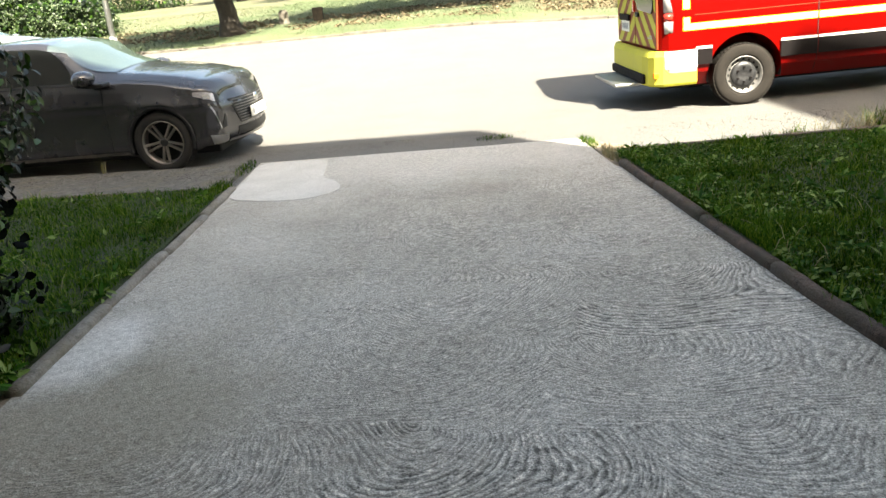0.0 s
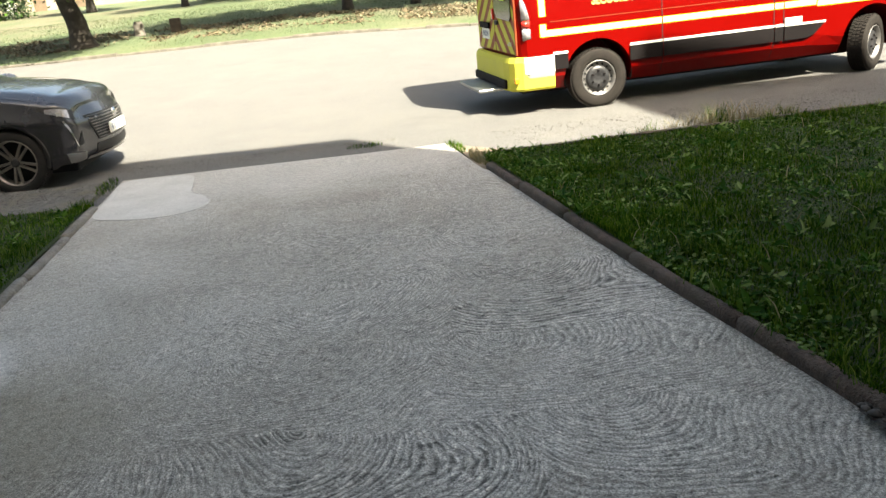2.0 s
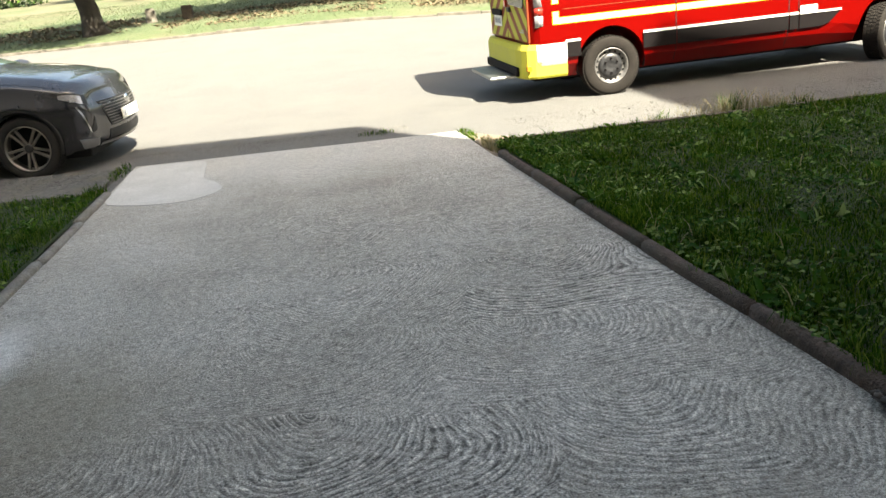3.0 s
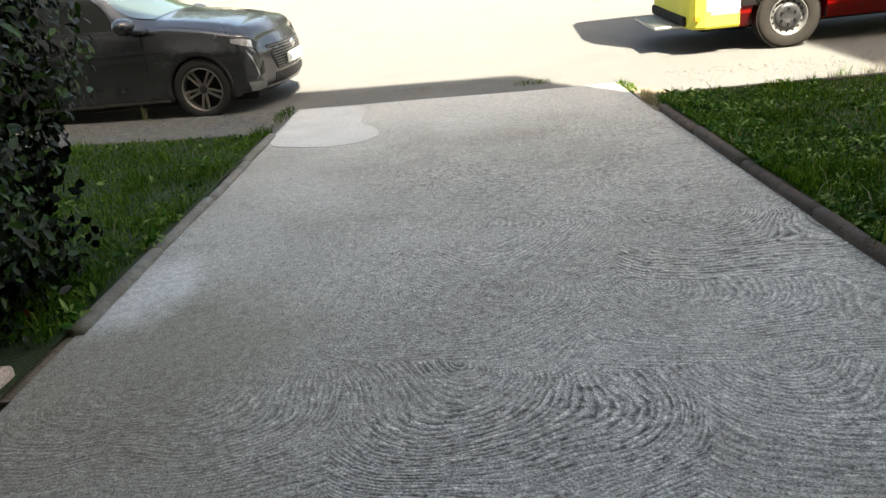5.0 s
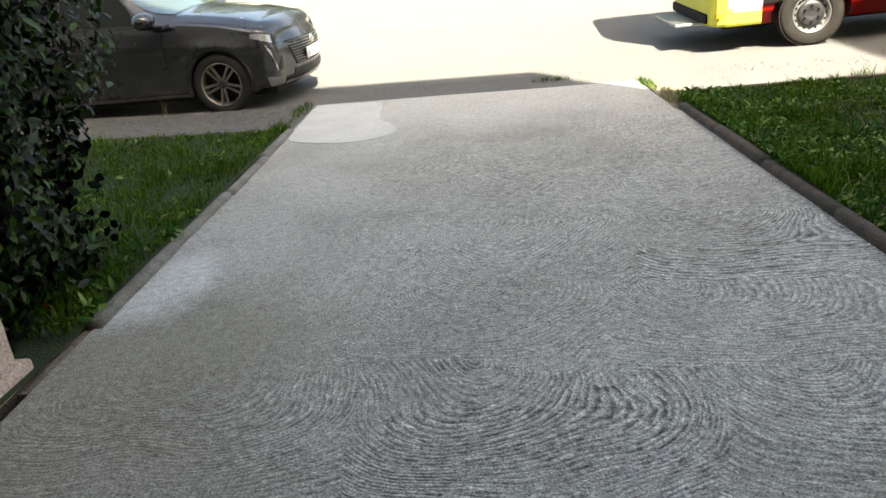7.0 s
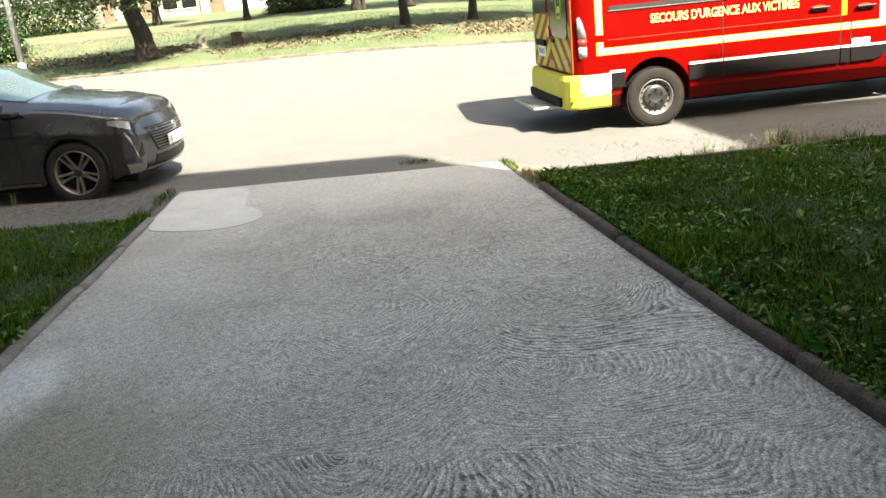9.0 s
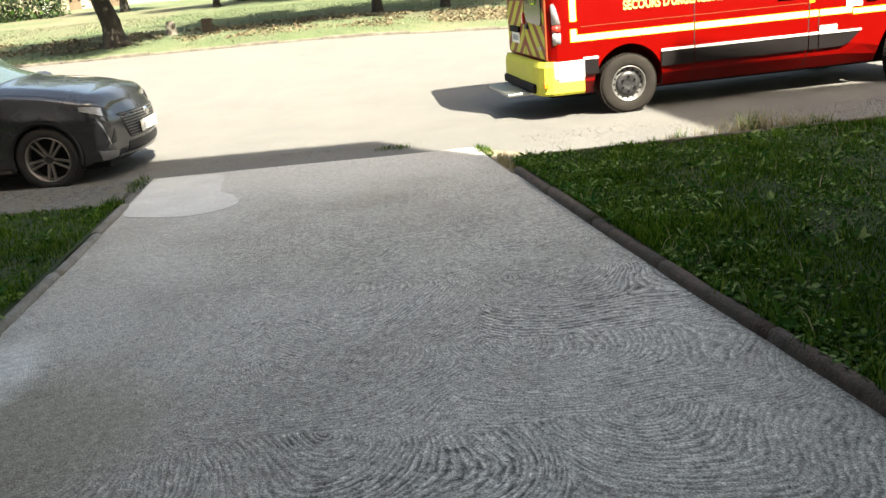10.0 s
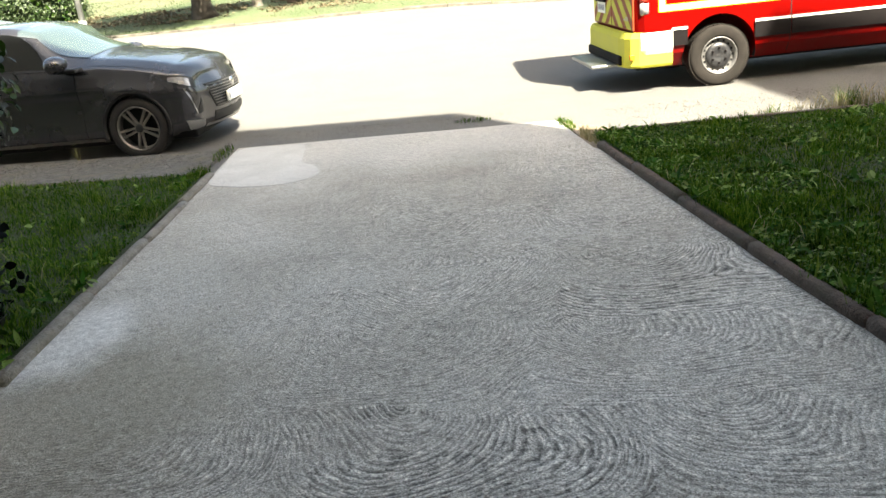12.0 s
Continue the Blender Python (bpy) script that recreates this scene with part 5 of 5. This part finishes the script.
for x, y, sx, sy, sz in ((-16.6, 21.5, 3.6, 2.6, 1.7), (-19.5, 22.0, 4.5, 3.0, 2.8), (-22.5, 19.5, 4.0, 3.0, 2.6), (-5.6, 36.0, 5.0, 3.0, 2.6), (-20.0, 40.0, 6, 4, 4)):
    shrub("park_bush", (x, y, lie(x, y)), (sx, sy, sz), 9000, 0.11, "dense green bush on the park lawn", rs, M_TREE, "bush")

# two old posts in the grass
st = thing("boundary_stone", Matrix.Translation(at_ground(-8.27, 18.1)), "pale weathered stump-like stone in the grass", "stone")
lathe("stone_body", [(0.001, 0.44), (0.10, 0.45), (0.16, 0.36), (0.15, 0.2), (0.18, 0.08), (0.22, -0.1)], M_STONE, st, (0, 0, 0), 14, "", Matrix.Rotation(radians(-90), 3, "X"))
st = thing("wooden_post_stump", Matrix.Translation(at_ground(-7.15, 18.1)), "short dark square wooden stump in the grass", "post")
box("post_body", (-0.16, -0.14, -0.1), (0.17, 0.14, 0.42), M_STUMP, st, 0.025)
pole = thing("street_lamp_pole", Matrix.Translation(at_ground(-12.95, 15.6)), "pale galvanised street pole at the kerb", "street pole")
tube("pole", [(0, 0, -0.1), (0, 0, 3), (0, 0, 7)], [0.085, 0.08, 0.06], M_POLE, pole, 14)
tube("pole_base", [(0, 0, -0.1), (0, 0, 0.5)], [0.115, 0.11], M_POLE, pole, 14)


# ---- the bungalow across the park ----
def bungalow():
    z0 = 2.35
    y = 60.0
    root = thing("park_bungalow", Matrix(), "low beige and white bungalow with brown doors behind the trees", "house")
    box("wall", (-30, y, z0 - 1), (-8.0, y + 8, z0 + 5.2), M_BEIGE, root)
    box("white_wall", (-13.1, y - 0.12, z0 - 1), (-8.0, y + 0.02, z0 + 3.0), M_WHITEWALL, root)
    box("fascia", (-30.3, y - 0.5, z0 + 2.0), (-7.8, y + 0.1, z0 + 3.3), M_WHITEWALL, root)
    for x in (-24.5, -20.4, -14.9):
        box("pillar", (x, y - 0.4, z0 - 1), (x + 0.6, y + 0.02, z0 + 2.0), M_WHITEWALL, root)
    for x0, x1 in ((-14.25, -13.15), (-19.6, -18.7), (-22.6, -21.7)):
        d = box("door", (x0, y - 0.06, z0 - 0.5), (x1, y + 0.02, z0 + 1.95), M_WOODDOOR, root, 0, "brown timber door")
        for k in range(5):
            xx = x0 + (x1 - x0) * (k + 0.5) / 5
            box("batten", (xx - 0.03, y - 0.09, z0 - 0.5), (xx + 0.03, y - 0.062, z0 + 1.93), M_WOODDOOR, d)
    for x0 in (-17.9, -16.4):
        w = box("window", (x0, y - 0.05, z0 + 0.6), (x0 + 1.1, y + 0.02, z0 + 1.8), M_GLASS_DARK, root)
        box("window_frame", (x0 - 0.06, y - 0.08, z0 + 0.52), (x0 + 1.16, y - 0.052, z0 + 0.6), M_WHITEWALL, w)
    slab("roof", [(-31, y - 1, z0 + 5.2), (-7, y - 1, z0 + 5.2), (-7, y + 9, z0 + 5.6), (-31, y + 9, z0 + 5.6)], 0.25, M_KERB, root)


bungalow()

# far belt of trees that closes the view
rb = np.random.default_rng(21)
pts = np.stack([rb.uniform(-90, 90, 34000), rb.uniform(70, 82, 34000), np.zeros(34000)], 1)
hts = np.array([13 + 4 * noise.noise((x * 0.12, 0, 0)) for x in pts[:, 0]])
pts[:, 2] = 2.2 + rb.uniform(0, 1, 34000) ** 0.8 * hts
tagged(leaves("far_woods", pts, 0.75, M_TREE, rb, None, None, 0.3, 0.7), "distant belt of leafy trees", "woods", kind="stuff")

# ---- pebbles of the gravel bed ----
pr = np.random.default_rng(14)
unit = [Vector(p) for p in ((1, 0, 0), (-1, 0, 0), (0, 1, 0), (0, -1, 0), (0, 0, 1), (0, 0, -1))]
unit += [Vector((sx, sy, sz)).normalized() * 0.93 for sx in (1, -1) for sy in (1, -1) for sz in (1, -1)]
tri = []
for i, (sx, sy, sz) in enumerate((sx, sy, sz) for sx in (1, -1) for sy in (1, -1) for sz in (1, -1)):
    a, b, c, k = (0 if sx > 0 else 1), (2 if sy > 0 else 3), (4 if sz > 0 else 5), 6 + i
    for f in ((a, b, k), (b, c, k), (c, a, k)):
        tri.append(f if sx * sy * sz > 0 else f[::-1])
unit = np.array([tuple(p) for p in unit])
pv, pf = [], []
for i in range(5200):
    x, y = -2.0 + 3.2 * pr.uniform() ** 1.3, -7.56 - 2.3 * pr.uniform() ** 1.2
    r = pr.uniform(0.008, 0.021)
    turn = np.array(Matrix.Rotation(pr.uniform(0, 6.28), 3, "Z"))
    q = (unit * (r * pr.uniform(0.8, 1.4), r, r * pr.uniform(0.5, 0.8)) * pr.uniform(0.85, 1.15, unit.shape)) @ turn.T
    pf += [tuple(v + len(pv) for v in f) for f in tri]
    pv += [tuple(v) for v in q + (x, y, drive_z(y) + 0.024 + 0.02 * noise.noise((x * 4, y * 4, 1)))]
M_PEBBLE = leafy("pebbles", [(0.02, 0.017, 0.015), (0.045, 0.038, 0.031), (0.075, 0.064, 0.054), (0.14, 0.125, 0.11)], 0.8, 0.0, 0.3)
tagged(link("pebbles", pv, pf, M_PEBBLE, None, "", True), "brown and grey pebbles of the gravel bed", "gravel", kind="stuff")

# loose grit along the edges of the street
def grit(n, x0, x1, lo, hi, z_fn, size, label, mat):
    gv, gf = [], []
    for i in range(n):
        x = pr.uniform(x0, x1)
        y = lo(x) + (hi(x) - lo(x)) * pr.uniform()
        r = size * pr.uniform(0.4, 1.3)
        q = unit * (r * pr.uniform(0.8, 1.4), r, r * 0.6) * pr.uniform(0.8, 1.2, unit.shape)
        gf += [tuple(v + len(gv) for v in f) for f in tri]
        gv += [tuple(v) for v in q + (x, y, z_fn(x, y))]
    tagged(link("grit", gv, gf, mat), label, "grit", kind="stuff")


M_GRIT = leafy("street_grit", [(0.07, 0.066, 0.06), (0.10, 0.096, 0.088), (0.13, 0.125, 0.115), (0.21, 0.20, 0.18)], 0.9, 0.0, 0.2)
grit(5200, -7.2, -2.6, lambda x: -0.90 - 0.131 * (x + 5.54), lambda x: 0.05 - 0.08 * (x + 5.54), lambda x, y: 0.002, 0.0065, "loose grey grit at the street's edge", M_GRIT)
grit(4200, -1.6, 6.5, lambda x: right_front(x) + 0.1, lambda x: right_front(x) + 1.7, lambda x, y: 0.010, 0.0065, "loose grit and crumbled asphalt in the gutter", M_GRIT)
grit(2200, -9.5, -5.7, lambda x: left_front(x) + 0.06, lambda x: -0.97 - 0.212 * (x + 5.66), lambda x, y: 0.066, 0.007, "fine grit on the pavement", M_GRIT)

# ---- grass and weeds ----
gr = np.random.default_rng(8)


def spread(n, x0, x1, y_lo, y_hi, z_fn, power=1.0):
    x = x0 + (x1 - x0) * gr.uniform(0, 1, n) ** power
    lo, hi = np.array([y_lo(v) for v in x]), np.array([y_hi(v) for v in x])
    y = lo + (hi - lo) * gr.uniform(0, 1, n)
    z = np.array([z_fn(a, b) for a, b in zip(x, y)])
    return np.stack([x, y, z], 1)


def lawn_h(x, y):
    return lawn_z(y) + 0.012


def patchy(p, scale, lim):
    k = np.array([noise.noise((q[0] * scale, q[1] * scale, 4)) for q in p])
    return p[k > lim]


right_pts = spread(165000, -1.995, 8.0, lambda x: -7.66 - 0.12 * math.sin(x * 5), lambda x: right_front(x) - 0.05, lawn_h, 1.5)
left_pts = spread(46000, -5.56, -10.5, lambda x: -6.6, lambda x: left_front(x) - 0.07, lawn_h, 1.2)
right_pts[:, 0] += -0.015 * right_pts[:, 1] - 0.06
left_pts[:, 0] += -0.015 * left_pts[:, 1] - 0.035
M_LAWN_LEFT = leafy("long_grass", [(0.012, 0.040, 0.002), (0.026, 0.075, 0.004), (0.055, 0.115, 0.010), (0.15, 0.20, 0.035)], 0.8, 0.35, 0.05)


def uneven(p, base, swing, scale):
    """Blade heights that rise and fall in clumps."""
    k = np.array([noise.noise((q[0] * scale, q[1] * scale, 9)) + 0.5 * noise.noise((q[0] * scale * 3, q[1] * scale * 3, 2)) for q in p])
    return base * (1 + swing * np.clip(k * 1.6, -0.7, 1.2))


blades("lawn_grass", right_pts, uneven(right_pts, 0.029, 0.8, 1.6), 0.0056, M_GRASS, gr, 1.0, "short green lawn grass in shade")
blades("lawn_grass", left_pts, uneven(left_pts, 0.040, 0.8, 2.2), 0.0055, M_LAWN_LEFT, gr, 1.0, "longer green lawn grass in shade")
for nm, src, n, mat in (("lawn_weeds", right_pts, 26000, M_CLOVER), ("lawn_weeds", left_pts, 6000, M_LAWN_LEFT)):
    p = patchy(src[gr.choice(len(src), n, replace=False)], 1.4, -0.12)
    p = p + np.array((0, 0, 0.022))
    ob = leaves(nm, p, 0.027, mat, gr, None, np.tile((0, 0, 1.0), (len(p), 1)), 0.0, 0.75)
    tagged(ob, "clover and broad-leaved weeds in the lawn", "weeds", kind="stuff")
# rosettes of plantain and dandelion, and tufts of longer grass
for src, n in ((right_pts, 380), (left_pts, 110)):
    heart = src[gr.choice(len(src), n, replace=False)]
    p = np.repeat(heart, 9, 0) + gr.normal(size=(n * 9, 3)) * (0.018, 0.018, 0.004) + (0, 0, 0.018)
    out = p - np.repeat(heart, 9, 0) + (0, 0, 0.02)
    tagged(leaves("weed_rosette", p, 0.075, M_CLOVER, gr, None, out, -0.6, 0.34), "rosettes of broad-leaved weeds in the lawn", "weeds", kind="stuff")
    heart = src[gr.choice(len(src), n, replace=False)]
    p = np.repeat(heart, 26, 0) + gr.normal(size=(n * 26, 3)) * (0.035, 0.035, 0)
    blades("grass_tuft", p, 0.085, 0.006, M_LAWN_LEFT, gr, 0.9, "tufts of longer grass in the lawn")
for src, n in ((right_pts, 420), (left_pts, 110)):
    p = src[gr.choice(len(src), n, replace=False)]
    blades("dry_stalks", p, 0.11, 0.006, M_STRAW, gr, 1.3, "scattered dry stalks in the lawn", "dry grass")
far_pts = spread(60000, -22, 18, lambda x: 14.3 - SKEW * (x + 5), lambda x: 27 - SKEW * (x + 5), lambda x, y: lie(x, y) + 0.03)
blades("park_grass", far_pts, 0.055, 0.013, leafy("park_blades", [(0.033, 0.060, 0.018), (0.058, 0.085, 0.030), (0.105, 0.105, 0.06)], 0.6, 0.3), gr, 0.9, "sunny park grass, dry in patches")


litter = spread(16000, -16, 6, lambda x: 15.6 - SKEW * (x + 5), lambda x: 19.4 - SKEW * (x + 5), lambda x, y: lie(x, y) + 0.045)
litter = patchy(litter, 0.8, -0.15)
tagged(leaves("leaf_litter", litter, 0.085, leafy("fallen_leaves", [(0.08, 0.06, 0.034), (0.13, 0.10, 0.058), (0.18, 0.145, 0.09)], 0.9, 0.2), gr, None, np.tile((0, 0, 6.0), (len(litter), 1)), 0.0, 0.8),
       "dry fallen leaves under the park trees", "leaf litter", kind="stuff")


def tuft(cx, cy, rx, ry, n, h, mat, zz, label):
    a, r = gr.uniform(0, 2 * np.pi, n), np.sqrt(gr.uniform(0, 1, n))
    x, y = cx + rx * r * np.cos(a), cy + ry * r * np.sin(a)
    blades("weed_tuft", np.stack([x, y, np.full(n, zz)], 1), h, 0.006, mat, gr, 0.7, label, "weeds")


tuft(-2.12, -1.5, 0.08, 0.34, 260, 0.06, M_GRASS, 0.03, "green weeds at the driveway's corner")
tuft(-2.05, -2.3, 0.07, 0.35, 240, 0.08, M_STRAW, 0.07, "dry weeds at the driveway's edge")
tuft(-5.62, -2.2, 0.10, 0.14, 240, 0.11, M_GRASS, 0.07, "weeds at the end of the low kerb")
tuft(-5.62, -1.15, 0.09, 0.36, 150, 0.06, M_GRASS, 0.05, "weeds between pavement and driveway")
tuft(-2.98, -0.55, 0.22, 0.13, 150, 0.05, M_GRASS, 0.0, "weeds in the gutter")
tuft(-7.30, -0.62, 0.02, 0.02, 12, 0.22, M_STRAW, 0.055, "dry stalk at the pavement edge")
for k in range(26):
    x = -0.9 + k * 0.16 + gr.uniform(-0.06, 0.06)
    big = math.exp(-((x - 0.45) / 0.8) ** 2)
    tuft(x, -2.25 - 0.06 * x + gr.uniform(-0.06, 0.16), 0.10, 0.09, int(30 + 90 * big), 0.09 + 0.15 * big, M_STRAW if k % 4 else M_GRASS, 0.0, "dry weeds along the lawn edging")
for k in range(30):
    x = 3.2 + k * 0.3
    tuft(x, -2.33 - 0.06 * x, 0.14, 0.09, 60, 0.12, M_STRAW if k % 3 else M_GRASS, 0.0, "dry weeds along the lawn edging")
